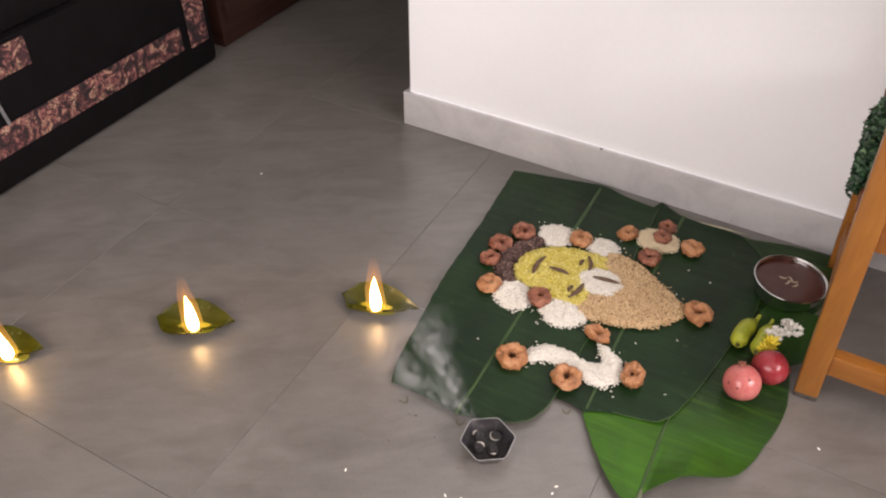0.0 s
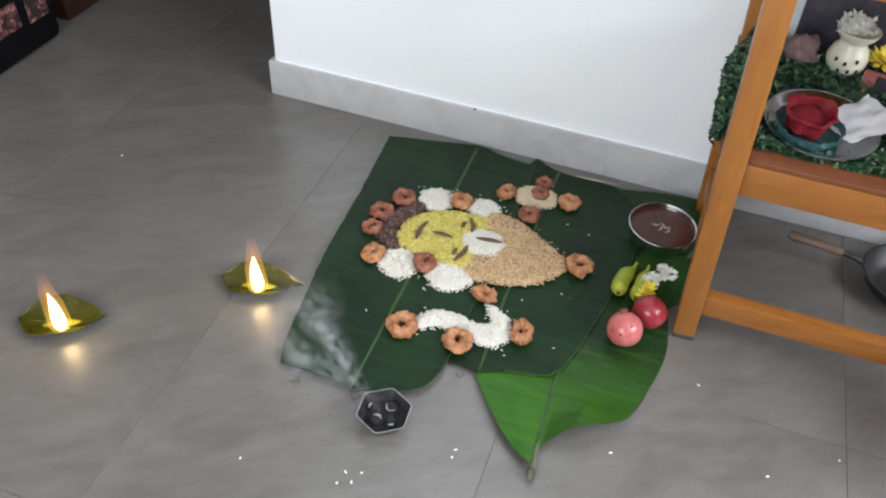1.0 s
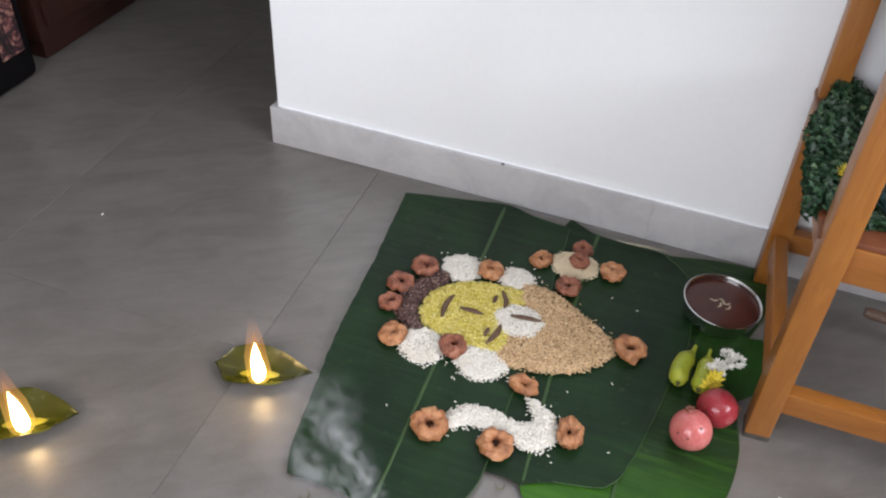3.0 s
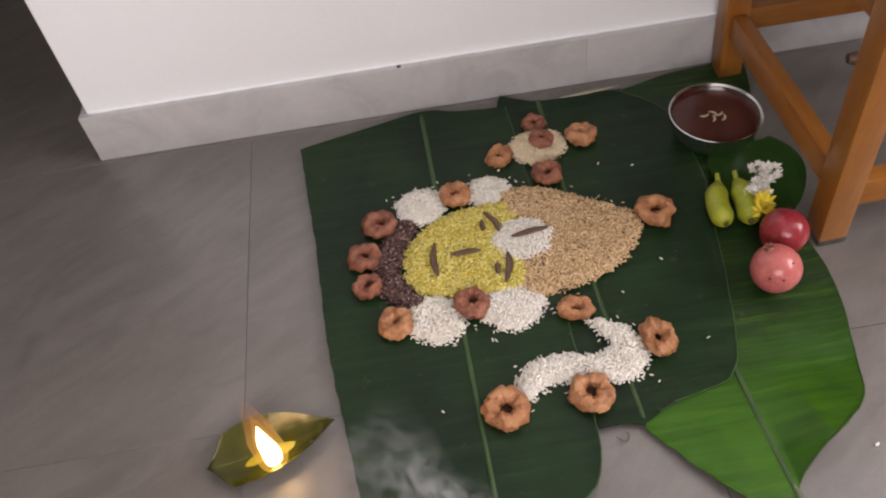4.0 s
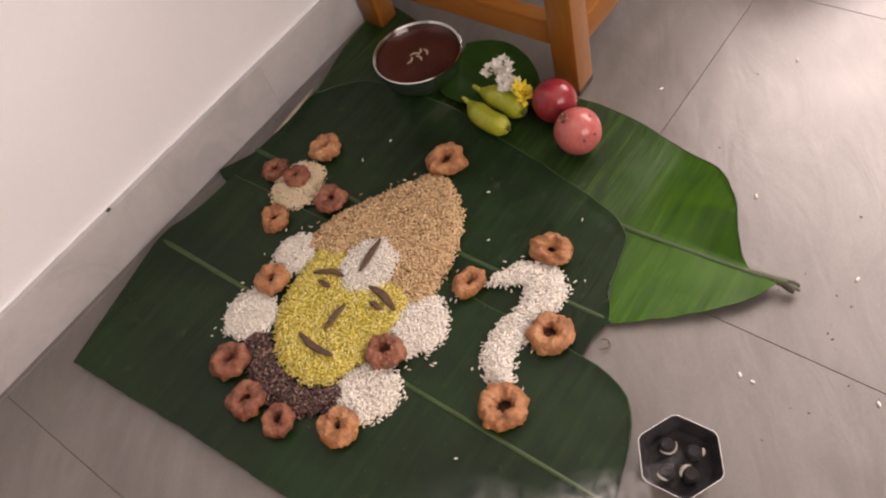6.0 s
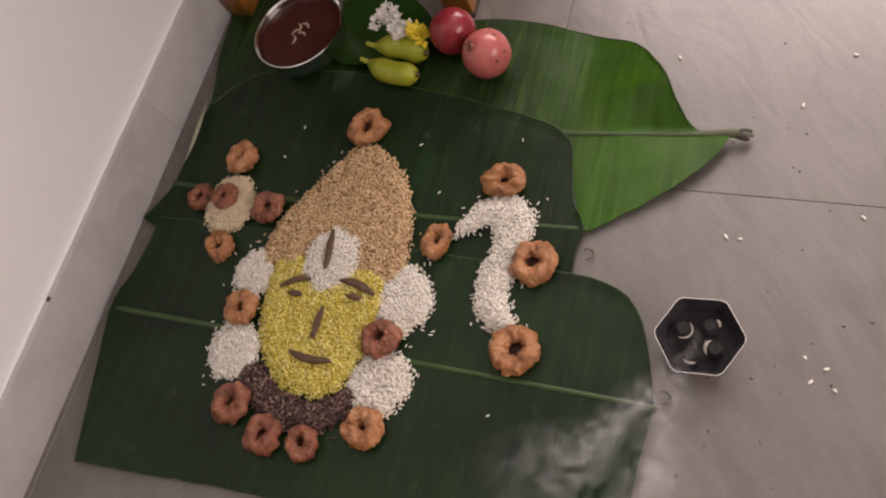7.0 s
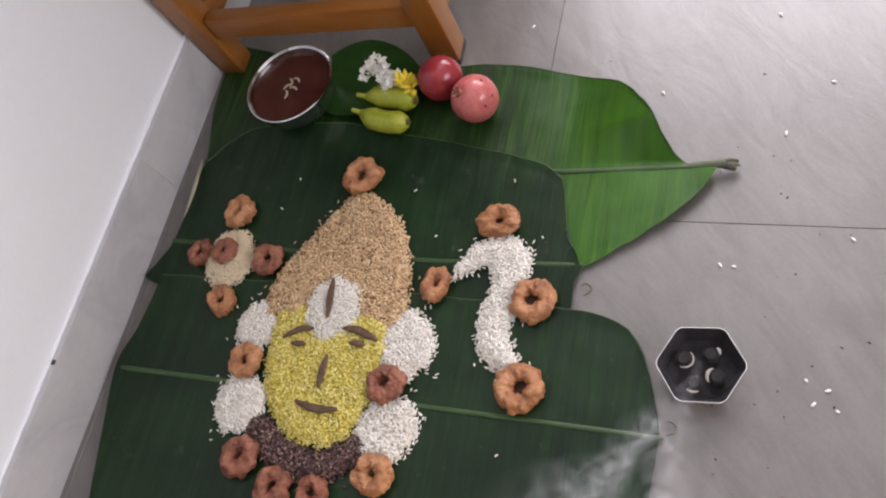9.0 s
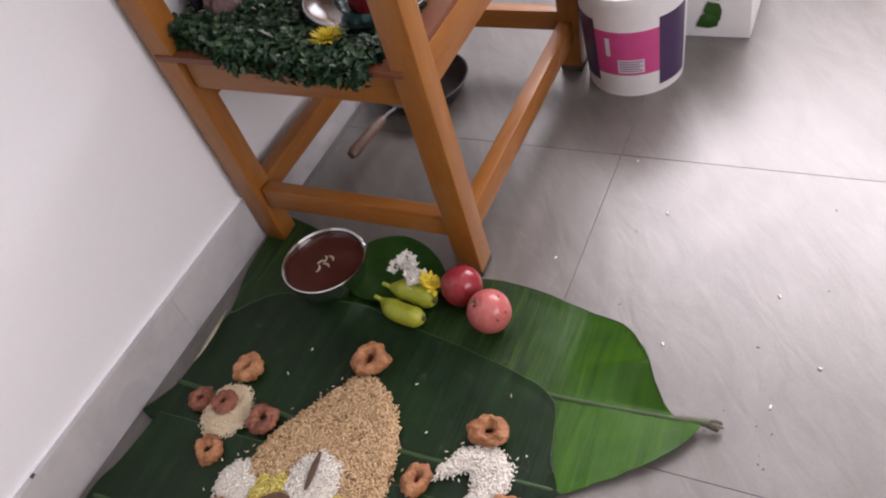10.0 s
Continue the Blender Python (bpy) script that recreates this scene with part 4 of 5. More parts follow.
pomegranate(1.084, -0.449, 0.0345, "pom_red", "dark red pomegranate beside the wooden leg", (0.7, 0.3, -0.1), 2)


def blossom(parent, p, r, petals, material, seed, long=1.0):
    """One small flower of thin petals."""
    rr = random.Random(seed)
    bm = bmesh.new()
    for k in range(petals):
        a = 2 * math.pi * k / petals + rr.uniform(-0.2, 0.2)
        e = rr.uniform(0.1, 0.9)
        d = Vector((math.cos(a) * math.cos(e), math.sin(a) * math.cos(e), math.sin(e)))
        s = d.cross(Vector((0, 0, 1))).normalized() * r * 0.26
        u = s.cross(d).normalized() * r * 0.10
        L = r * long * rr.uniform(0.8, 1.15)
        c = [Vector(p), Vector(p) + d * L * 0.55 + s, Vector(p) + d * L, Vector(p) + d * L * 0.55 - s, Vector(p) + d * L * 0.5 + u]
        vs = [bm.verts.new(q) for q in c]
        for f in ((0, 1, 4), (1, 2, 4), (2, 3, 4), (3, 0, 4), (0, 3, 2, 1)):
            bm.faces.new([vs[i] for i in f])
    return part("blossom", bm, material, parent, smooth=False)


garland = thing("jasmine_string", pose(1.086, -0.352, 0.040), "bunch of small white jasmine flowers lying on bananas", "flowers")
for k in range(64):
    rr = random.Random(k + 50)
    t = k / 63
    blossom(garland, (0.002 + 0.018 * math.sin(t * 5.5) + rr.uniform(-0.014, 0.014), 0.032 - 0.064 * t + rr.uniform(-0.006, 0.006), rr.uniform(0.0, 0.016)), 0.0088, 6, "jasmine", k)
part("thread", tube([(0.0, 0.034, 0.0), (0.014, 0.012, 0.004), (-0.006, -0.01, 0.004), (0.002, -0.034, 0.0)], 0.0012, 6), "rib", garland)
yellow_bit = thing("yellow_flower", pose(1.068, -0.402, 0.042), "small bright yellow flower lying beside the jasmine", "flower")
for k in range(3):
    blossom(yellow_bit, (0.004 * k - 0.003, 0.006 * (k - 1), 0.003 * k), 0.022, 7, "yellow_petal", 90 + k, 0.9)


# ---- hexagonal incense cup ----
def hexed(bm, amount=1.0):
    """Press a round form into a six-sided one with soft corners."""
    for v in bm.verts:
        a = math.atan2(v.co.y, v.co.x)
        flat = 0.885 / math.cos((a % (math.pi / 3)) - math.pi / 6)
        k = 1 + amount * (min(flat, 0.985) - 1)
        v.co.x, v.co.y = v.co.x * k, v.co.y * k
    return bm


cup = thing("hexagonal_steel_cup", pose(0.680, -0.857, 0.0, 0, 0, 34), "six-sided steel cup holding burnt black incense and ash", "cup")
part("body", hexed(lathe([(0, 0.0008), (0.030, 0.0008), (0.034, 0.003), (0.0482, 0.033), (0.0494, 0.0346), (0.0494, 0.0354), (0.0484, 0.0354), (0.0478, 0.0340)], 72)), "steel", cup)
# the inner side has its own, much darker tone
part("sooty_lining", hexed(lathe([(0.0477, 0.0338), (0.0468, 0.0322), (0.040, 0.019), (0.033, 0.0065), (0, 0.0055)], 72)), "cup_dark", cup, "dark inner side")
bm = hexed(lathe([(0, 0.0175), (0.012, 0.0180), (0.026, 0.0165), (0.0385, 0.0160), (0.0385, 0.013)], 48))
for v in bm.verts:
    v.co.z += 0.0025 * noise.noise(v.co * 90)
part("burnt_residue", bm, "char", cup, "burnt black residue")
for k, (x, y) in enumerate(((0.017, 0.012), (-0.013, 0.016), (0.008, -0.016), (-0.018, -0.009))):
    bm = lathe([(0, 0.008), (0.0085, 0.008), (0.0095, 0.014), (0.006, 0.019), (0.0, 0.017)], 14)
    bm.transform(Matrix.Translation((x, y, 0.0095)))
    part("incense_cone", bm, "char", cup, "burnt incense cone")
    pts = [(x + 0.0105 * math.cos(a), y + 0.0105 * math.sin(a), 0.0262 + 0.001 * math.sin(3 * a)) for a in (math.pi * (0.55 + (0.9, 0.45, 0.3, 0.6)[k] * j / 9) + (0.5, 0.0, 2.4, 4.4)[k] for j in range(10))]
    part("ash_flake", tube(pts, [0.0004 + (0.0008 + 0.0003 * k) * math.sin(math.pi * j / 9) for j in range(10)], 6, flat=0.5), "ash", cup, "curl of pale ash")


# ---- oil lamps on leaves ----
def leaf_lamp(x0, y0, x1, y1, flame_at, seed, width, rounded=False):
    """A cupped leaf holding oil and a burning wick; the tip is at x1, y1."""
    turn = math.degrees(math.atan2(y1 - y0, x1 - x0))
    m = pose((x0 + x1) / 2, (y0 + y1) / 2, 0.0, 0, 0, turn)
    lamp = thing("leaf_oil_lamp", m, "yellow-green leaf cupped round oil with a burning wick", "oil lamp", "oil lamps on the floor")
    length = math.hypot(x1 - x0, y1 - y0)
    heart_leaf(lamp, length, width, "lamp_leaf", 0.020, 34, 21, base=0.35, rounded=rounded)
    fx, fy, _ = m.inverted() @ Vector((*flame_at, 0))
    part("midrib", tube([(-length * 0.45, 0, 0.0105), (-length * 0.25, 0, 0.0040), (0, 0, 0.0036), (length * 0.3, 0, 0.0046)], [0.0014, 0.0012, 0.0010, 0.0006], 8), "lamp_leaf", lamp)
    bm = lathe([(0, 0.0058), (0.7, 0.0058), (1.0, 0.0048)], 28)
    for v in bm.verts:
        v.co.x, v.co.y = v.co.x * 0.040 + fx * 0.7, v.co.y * 0.017 + fy * 0.6
    part("oil", bm, "oil", lamp, "pool of yellow oil")
    part("wick", tube([(fx + 0.016, fy + 0.003, 0.006), (fx + 0.007, fy + 0.001, 0.0075), (fx, fy, 0.010), (fx, fy, 0.016)], [0.0014, 0.0020, 0.0022, 0.0014], 8), "wick", lamp, "cotton wick")
    bm = lathe([(0, 0), (0.0078, 0.002), (0.0108, 0.008), (0.0116, 0.018), (0.0106, 0.034), (0.0084, 0.052), (0.0052, 0.072), (0, 0.094)], 16)
    for v in bm.verts:
        v.co.x += 0.0022 * noise.noise((v.co.z * 25, seed, 0))
        v.co.y += 0.0022 * noise.noise((v.co.z * 40, 0, seed))
    # two faint emissive shells: the flame's outer edge and a made-up soft glow
    for wide, tall in ((1.22, 1.25), (1.75, 1.75)):
        shell = lathe([(0, -0.001), (0.0080 * wide, 0.002), (0.0112 * wide, 0.010), (0.0118 * wide, 0.020), (0.0106 * wide, 0.036 * tall), (0.0080 * wide, 0.056 * tall), (0.0044 * wide, 0.078 * tall), (0, 0.098 * tall)], 20)
        for v in shell.verts:
            v.co.x += 0.0022 * noise.noise((v.co.z * 25, seed, 0))
            v.co.y += 0.0022 * noise.noise((v.co.z * 25, 0, seed))
        outer = part("outer_flame", shell, "outer_flame", lamp, "faint orange shell for the flame's outer edge and glow")
        outer.location = (fx, fy, 0.012)
    fl = part("flame", bm, "flame", lamp, "bright yellow flame")
    fl.location = (fx, fy, 0.012)
    return lamp


leaf_lamp(0.234, -0.661, 0.405, -0.620, (0.324, -0.664), 1, 0.086)
leaf_lamp(-0.060, -0.905, 0.091, -0.837, (0.030, -0.892), 2, 0.104, True)
leaf_lamp(-0.345, -1.146, -0.192, -1.079, (-0.234, -1.128), 3, 0.096, True)


# ---- wooden stand against the wall ----
stand = thing("wooden_stand", pose(0, 0, 0), "orange varnished wooden shelf stand with leaning front legs", "stand")
FX, BX, TOPZ = 1.160, 1.735, 0.80
LW = 0.046


def leg_x(x, z):
    """The end legs lean outward a little."""
    return x - 0.064 * z if x < 1.4 else x + 0.03 * z


def front_y(z):
    return -0.437 - 0.02 * z


for x in (FX, BX):
    part("front_leg", beam((x, front_y(0), 0.0005), (leg_x(x, TOPZ), front_y(TOPZ), TOPZ), 0.042, 0.044), "wood", stand)
    # the lowest 14 mm of the leg is darker
    part("foot_cap", beam((x, front_y(0), 0.0003), (leg_x(x, 0.014), front_y(0.014), 0.014), 0.043, 0.045), "stalk_end", stand, "dark leg end")
    part("back_leg", beam((x, -0.027, 0.0005), (leg_x(x, TOPZ), -0.027, TOPZ), 0.042, 0.042), "wood", stand)
    for name, z, h in (("side_rail", 0.112, 0.044), ("side_apron", 0.396, 0.050), ("top_side_rail", 0.768, 0.05)):
        part(name, beam((leg_x(x, z), front_y(z) + 0.02, z), (leg_x(x, z), -0.052, z), 0.026, h), "wood_y", stand)
for y, z, h in ((-0.434, 0.093, 0.048), (-0.032, 0.118, 0.044), (-0.430, 0.395, 0.063), (-0.032, 0.36, 0.06), (-0.445, 0.768, 0.056)):
    part("long_rail", beam((leg_x(FX, z) + 0.019, y, z), (leg_x(BX, z) - 0.019, y, z), 0.028, h, (0, 1, 0)), "wood_x", stand)
part("shelf_board", box(FX - 0.052, BX + 0.03, -0.4425, -0.012, 0.4268, 0.4372, 0.002), "wood_dark", stand, "red-brown shelf board")
# a board out of view, added to keep daylight off the shelf
part("top_board", box(leg_x(FX, 0.80) - 0.03, leg_x(BX, 0.80) + 0.03, -0.48, -0.005, 0.8005, 0.818, 0.003), "wood_x", stand, "unseen varnished board added to shade the shelf")


def boxwood_mat():
    mat = thing("artificial_boxwood_mat", pose(0, 0, 0.4375), "artificial green boxwood leaf mat covering the shelf", "artificial plant mat")
    x0, x1, y0, y1 = 1.124, 1.745, -0.395, -0.020
    part("mat_base", box(x0 + 0.01, x1, y0 + 0.01, y1, 0.0, 0.004), "mat_base", mat)
    rng = np.random.default_rng(4)
    n = 15000
    px, py = rng.uniform(x0, x1, n), rng.uniform(y0, y1, n)
    side = 2600
    px[:side], py[:side] = x0 + rng.uniform(-0.034, 0.02, side), rng.uniform(-0.395, y1, side)
    px[:side] += np.where(px[:side] < x0, 0.05 * np.clip((py[:side] + 0.17) / 0.13, 0, 1), 0)
    px[side:side + 1500], py[side:side + 1500] = rng.uniform(x0, x1, 1500), y0 + rng.uniform(-0.012, 0.01, 1500)
    hz = rng.uniform(0.003, 0.020, n) + 0.006 * np.sin(px * 60) * np.sin(py * 55)
    hz[:side] = rng.uniform(-0.022, 0.022, side)
    hz += 0.022 * np.clip((py + 0.30) / 0.28, 0, 1) * np.clip((1.20 - px) / 0.06, 0, 1)
    hz[side:side + 1500] = rng.uniform(0.000, 0.016, 1500)
    hz = np.where(np.hypot(px - 1.262, py + 0.318) < 0.102, np.minimum(hz, rng.uniform(0.000, 0.004, n)), hz)
    ok = ~((px > 1.105) & (px < FX + 0.006) & (py < -0.405))
    px, py, hz = px[ok], py[ok], hz[ok]
    n = len(px)
    verts, faces = [], []
    a, e, s = rng.uniform(0, 6.283, n), rng.normal(0.5, 0.4, n), rng.uniform(0.0044, 0.0074, n)
    for k in range(n):
        c = Vector((px[k], py[k], max(hz[k], -0.024)))
        d = Vector((math.cos(a[k]) * math.cos(e[k]), math.sin(a[k]) * math.cos(e[k]), math.sin(e[k])))
        w = d.cross(Vector((0, 0, 1))).normalized()
        u = w.cross(d)
        q = s[k]
        o = len(verts)
        verts += [c - d * q * 1.25, c + w * q * 0.85 + u * q * 0.3, c + d * q * 1.25, c - w * q * 0.85 + u * q * 0.3]
        faces += [(o, o + 1, o + 2), (o, o + 2, o + 3)]
    tagged(raw("leaves", verts, faces, "grass", mat, smooth=False), kind="stuff")
    sv = bmesh.new()
    for k in range(34):
        rr = random.Random(k)
        y = rr.uniform(y0 + 0.01, -0.16)
        tube([(x0 + 0.012, y, 0.003), (x0 - 0.018, y + rr.uniform(-0.01, 0.01), rr.uniform(0.0, 0.012)), (x0 - 0.034, y + rr.uniform(-0.014, 0.014), rr.uniform(-0.006, 0.014))], [0.0011, 0.001, 0.0008], 5, bm=sv)
    tagged(part("stems", sv, "mat_base", mat), kind="stuff")


boxwood_mat()
SH = 0.445  # the mat's leaf tops

plate = thing("steel_plate", pose(1.262, -0.318, SH + 0.002, 4, 0, 0) @ Matrix.Scale(1.06, 4), "round steel plate holding a red cup and white paper", "plate")
part("body", lathe([(0, 0), (0.062, 0), (0.076, 0.005), (0.088, 0.011), (0.0905, 0.0115), (0.0905, 0.013), (0.087, 0.0128), (0.075, 0.0068), (0.061, 0.002), (0, 0.002)], 48), "steel", plate)


def crumple(bm, out, up, seed, rate=60):
    """Dents and creases in a thin pressed sheet."""
    for v in bm.verts:
        d = Vector((v.co.x, v.co.y, 0))
        if d.length > 0.012:
            v.co += d.normalized() * out * noise.noise(v.co * rate + Vector((seed, 0, 0)))
            v.co.z = max(0.0, v.co.z + up * noise.noise(v.co * rate * 0.6 + Vector((0, seed, 0))))
    return bm


dish = thing("teal_dish", pose(1.240, -0.342, SH + 0.0035, 4, 0, 0), "crinkled dark teal foil dish under the red cup", "dish")
part("body", crumple(lathe([(0, 0), (0.030, 0), (0.047, 0), (0.052, 0.006), (0.055, 0.014), (0.0565, 0.022), (0.0545, 0.0225), (0.051, 0.011), (0.046, 0.006), (0, 0.005)], 72), 0.006, 0.002, 3.0, 110), "teal", dish)
redcup = thing("red_cup", pose(1.236, -0.340, SH + 0.0095, 8, -4, 20) @ Matrix.Scale(0.92, 4), "crumpled shiny red foil cup standing in the teal dish", "cup")
part("body", crumple(lathe([(0, 0), (0.029, 0), (0.033, 0.004), (0.036, 0.018), (0.039, 0.032), (0.0415, 0.042), (0.0450, 0.044), (0.0455, 0.0465), (0.0400, 0.0455), (0.036, 0.030), (0.033, 0.012), (0, 0.010)], 64), 0.008, 0.006, 8.0, 55), "red_cup", redcup)
part("ash_filling", lathe([(0, 0.034), (0.012, 0.036), (0.022, 0.033), (0.0345, 0.028), (0.0345, 0.024)], 24), "red_cup", redcup, "dark red powder inside")
bm = bmesh.new()
bmesh.ops.create_grid(bm, x_segments=14, y_segments=14, size=0.5)
for v in bm.verts:
    v.co = Vector((v.co.x * 0.105, v.co.y * 0.10, 0.012 + 0.30 * max(0, v.co.x) ** 2 * 0.2 + 0.007 * noise.noise(v.co * 3.0) + 0.004 * noise.noise(v.co * 9)))
bmesh.ops.solidify(bm, geom=bm.faces[:], thickness=0.0005)
paper = part("paper_sheet", bm, "paper")
paper.matrix_world = pose(1.322, -0.296, SH + 0.008, -6, -8, 35)
tagged(paper, "crumpled white paper lying on the steel plate", "paper")

burner = thing("ceramic_oil_burner", pose(1.302, -0.090, SH - 0.004) @ Matrix.Scale(0.9, 4), "cream glazed ceramic oil burner with cut holes", "oil burner")
part("body", lathe([(0, 0), (0.026, 0), (0.030, 0.004), (0.040, 0.024), (0.042, 0.040), (0.036, 0.058), (0.027, 0.070), (0.027, 0.076), (0.038, 0.088), (0.043, 0.098), (0.0435, 0.101), (0.040, 0.100), (0.030, 0.088), (0, 0.082)], 40), "ceramic", burner)
for k, (a, z) in enumerate(((-100, 0.040), (-70, 0.048), (-85, 0.024), (-112, 0.022), (-60, 0.026), (-128, 0.044))):
    bm = bmesh.new()
    bmesh.ops.create_uvsphere(bm, u_segments=10, v_segments=8, radius=0.0036)
    ra = 0.0415 if z > 0.03 else 0.0395
    bm.transform(Matrix.Translation((ra * math.cos(radians(a)), ra * math.sin(radians(a)), z)) @ Matrix.Diagonal((1, 1, 1.35, 1)))
    part("cut_hole", bm, "hole", burner)
top_flowers = thing("white_flower_bunch", pose(1.298, -0.094, SH + 0.080), "bunch of white flowers heaped in the oil burner", "flowers")
for k in range(22):
    rr = random.Random(k + 200)
    blossom(top_flowers, (rr.uniform(-0.026, 0.026), rr.uniform(-0.026, 0.026), rr.uniform(0, 0.028)), 0.016, 6, "jasmine", 300 + k)


def chrysanthemum(x, y, z, r, seed, label):
    c = thing("chrysanthemum", pose(x, y, z, 8, 0, seed * 40), label, "flower", "yellow chrysanthemums")
    rr = random.Random(seed)
    for ring, count, rise, size in ((0, 18, 0.10, 1.0), (1, 16, 0.45, 0.85), (2, 12, 0.85, 0.62)):
        bm = bmesh.new()
        for k in range(count):
            a = 2 * math.pi * (k + 0.5 * ring) / count + rr.uniform(-0.12, 0.12)
            d = Vector((math.cos(a) * math.cos(rise), math.sin(a) * math.cos(rise), math.sin(rise)))
            s = Vector((-math.sin(a), math.cos(a), 0)) * r * 0.11
            L = r * size * rr.uniform(0.85, 1.1)
            up = Vector((0, 0, 0.06 * r))
            vs = [bm.verts.new(p) for p in (d * L * 0.1, d * L * 0.6 + s, d * L + up, d * L * 0.6 - s, d * L * 0.55 - up)]
            for f in ((0, 4, 1), (1, 4, 2), (2, 4, 3), (3, 4, 0), (0, 1, 2, 3)):
                bm.faces.new([vs[i] for i in f])
        part("petal_ring", bm, "yellow_petal", c, smooth=False)
    return c


chrysanthemum(1.366, -0.090, SH + 0.032, 0.042, 1, "large yellow chrysanthemum standing beside the oil burner")
chrysanthemum(1.150, -0.312, SH + 0.010, 0.029, 2, "small yellow chrysanthemum lying on the boxwood mat")
white_bits = thing("white_flower_bunch", pose(1.235, -0.075, SH), "small loose white flowers on the boxwood mat", "flowers")
for k in range(9):
    rr = random.Random(k + 400)
    blossom(white_bits, (rr.uniform(-0.025, 0.025), rr.uniform(-0.02, 0.02), rr.uniform(0, 0.01)), 0.015, 6, "jasmine", 500 + k)
packet = thing("printed_packet", pose(1.385, -0.165, SH - 0.002, 24, 0, -14), "glossy red and dark blue printed packet", "packet")
part("body", box(-0.06, 0.06, -0.045, 0.045, 0.0, 0.012, 0.003), "packet", packet)
part("printed_panel", box(-0.035, 0.04, -0.02, 0.035, 0.0118, 0.0132), "packet_blue", packet, "dark blue printed panel")
bm = bmesh.new()
bmesh.ops.create_icosphere(bm, subdivisions=5, radius=1.0)
for v in bm.verts:
    fold = 0.22 * noise.noise(v.co * 1.6) + 0.12 * abs(noise.noise(v.co * 4.0 + Vector((2.0, 0, 5.0)))) + 0.05 * noise.noise(v.co * 9.0)
    v.co *= 1 + fold
    v.co = Vector((v.co.x * 0.034, v.co.y * 0.026, max(v.co.z, -0.75) * 0.036 + 0.027))
bundle = part("crumpled_cloth", bm, "bundle")
bundle.matrix_world = pose(1.222, -0.085, SH - 0.010, 0, 0, 20)
tagged(bundle, "crumpled dusty pink cloth heaped beside the oil burner", "cloth")
tealbox = thing("teal_box", pose(1.44, -0.305, SH - 0.012, 0, 0, 15), "small dark teal cardboard box on the mat", "box")
part("body", box(-0.035, 0.035, -0.025, 0.025, 0, 0.035, 0.003), "teal", tealbox)
back_print = thing("dark_picture_board", pose(1.36, -0.040, SH - 0.006, -10, 0, 0), "dark framed board leaning behind the oil burner", "board")
part("board", box(-0.155, 0.14, -0.004, 0.004, 0, 0.20, 0.002), "packet_blue", back_print)
part("board_edge", box(-0.159, 0.144, -0.006, -0.0045, 0.19, 0.204, 0.0005), "wood_dark", back_print)

# ---- frying pan under the stand ----
pan = thing("frying_pan", pose(1.60, -0.14, 0.0, 0, 0, 172), "black iron frying pan with a worn wooden handle", "frying pan")
part("body", lathe([(0, 0.001), (0.062, 0.001), (0.085, 0.012), (0.102, 0.042), (0.104, 0.044), (0.100, 0.044), (0.082, 0.015), (0.06, 0.004), (0, 0.004)], 40), "pan", pan)
part("handle_neck", tube([(0.098, 0, 0.036), (0.125, 0, 0.044), (0.150, 0, 0.046)], [0.007, 0.006, 0.008], 10), "pan", pan)
part("handle", tube([(0.146, 0, 0.046), (0.17, 0, 0.047), (0.21, 0, 0.047), (0.25, 0, 0.046), (0.262, 0, 0.046)], [0.009, 0.0115, 0.0105, 0.0125, 0.009], 12), "handle", pan, "worn brown wooden handle")


# ---- paint tub and white box ----
tub = thing("paint_tub", pose(1.738, -0.567, 0.0), "white plastic paint tub with magenta and purple label", "paint tub")
part("body", lathe([(0, 0.004), (0.088, 0.004), (0.090, 0.0), (0.0935, 0.0), (0.0935, 0.007), (0.0945, 0.010), (0.104, 0.205), (0.109, 0.207), (0.109, 0.222), (0.104, 0.223), (0.1, 0.2), (0, 0.19)], 48), "bucket", tub)


def band(a0, a1, z0, z1, material, name, out=0.0012, label=""):
    bm = bmesh.new()
    n = 20
    grid = []
    for k in range(n + 1):
        a = radians(a0 + (a1 - a0) * k / n)
        grid.append([bm.verts.new(((0.0945 + 0.0487 * (z - 0.010) + o) * math.cos(a), (0.0945 + 0.0487 * (z - 0.010) + o) * math.sin(a), z)) for z, o in ((z0, 0), (z0, out), (z1, out), (z1, 0))])
    for p, q in zip(grid, grid[1:]):
        for j in range(4):
            i = (j + 1) % 4
            bm.faces.new((p[j], q[j], q[i], p[i]))
    for g, w in ((grid[0], 1), (grid[-1], -1)):
        bm.faces.new(g[::w])
    return part(name, bm, material, tub, label)


band(150, 222, 0.052, 0.150, "pink", "label_panel", label="magenta label")
band(222.6, 262, 0.018, 0.170, "purple", "label_panel", label="dark purple label")
band(120, 149.5, 0.030, 0.17, "purple", "label_panel", label="dark purple label")
band(176, 205, 0.058, 0.088, "print", "print_block", 0.0018, "pale small-print block")
for k in range(5):
    band(177.5, 203 - 3 * (k % 2), 0.062 + 0.0052 * k, 0.0640 + 0.0052 * k, "ink", "print_line", 0.0022)
band(163, 168, 0.095, 0.135, "print", "print_block", 0.0018, "pale mark")

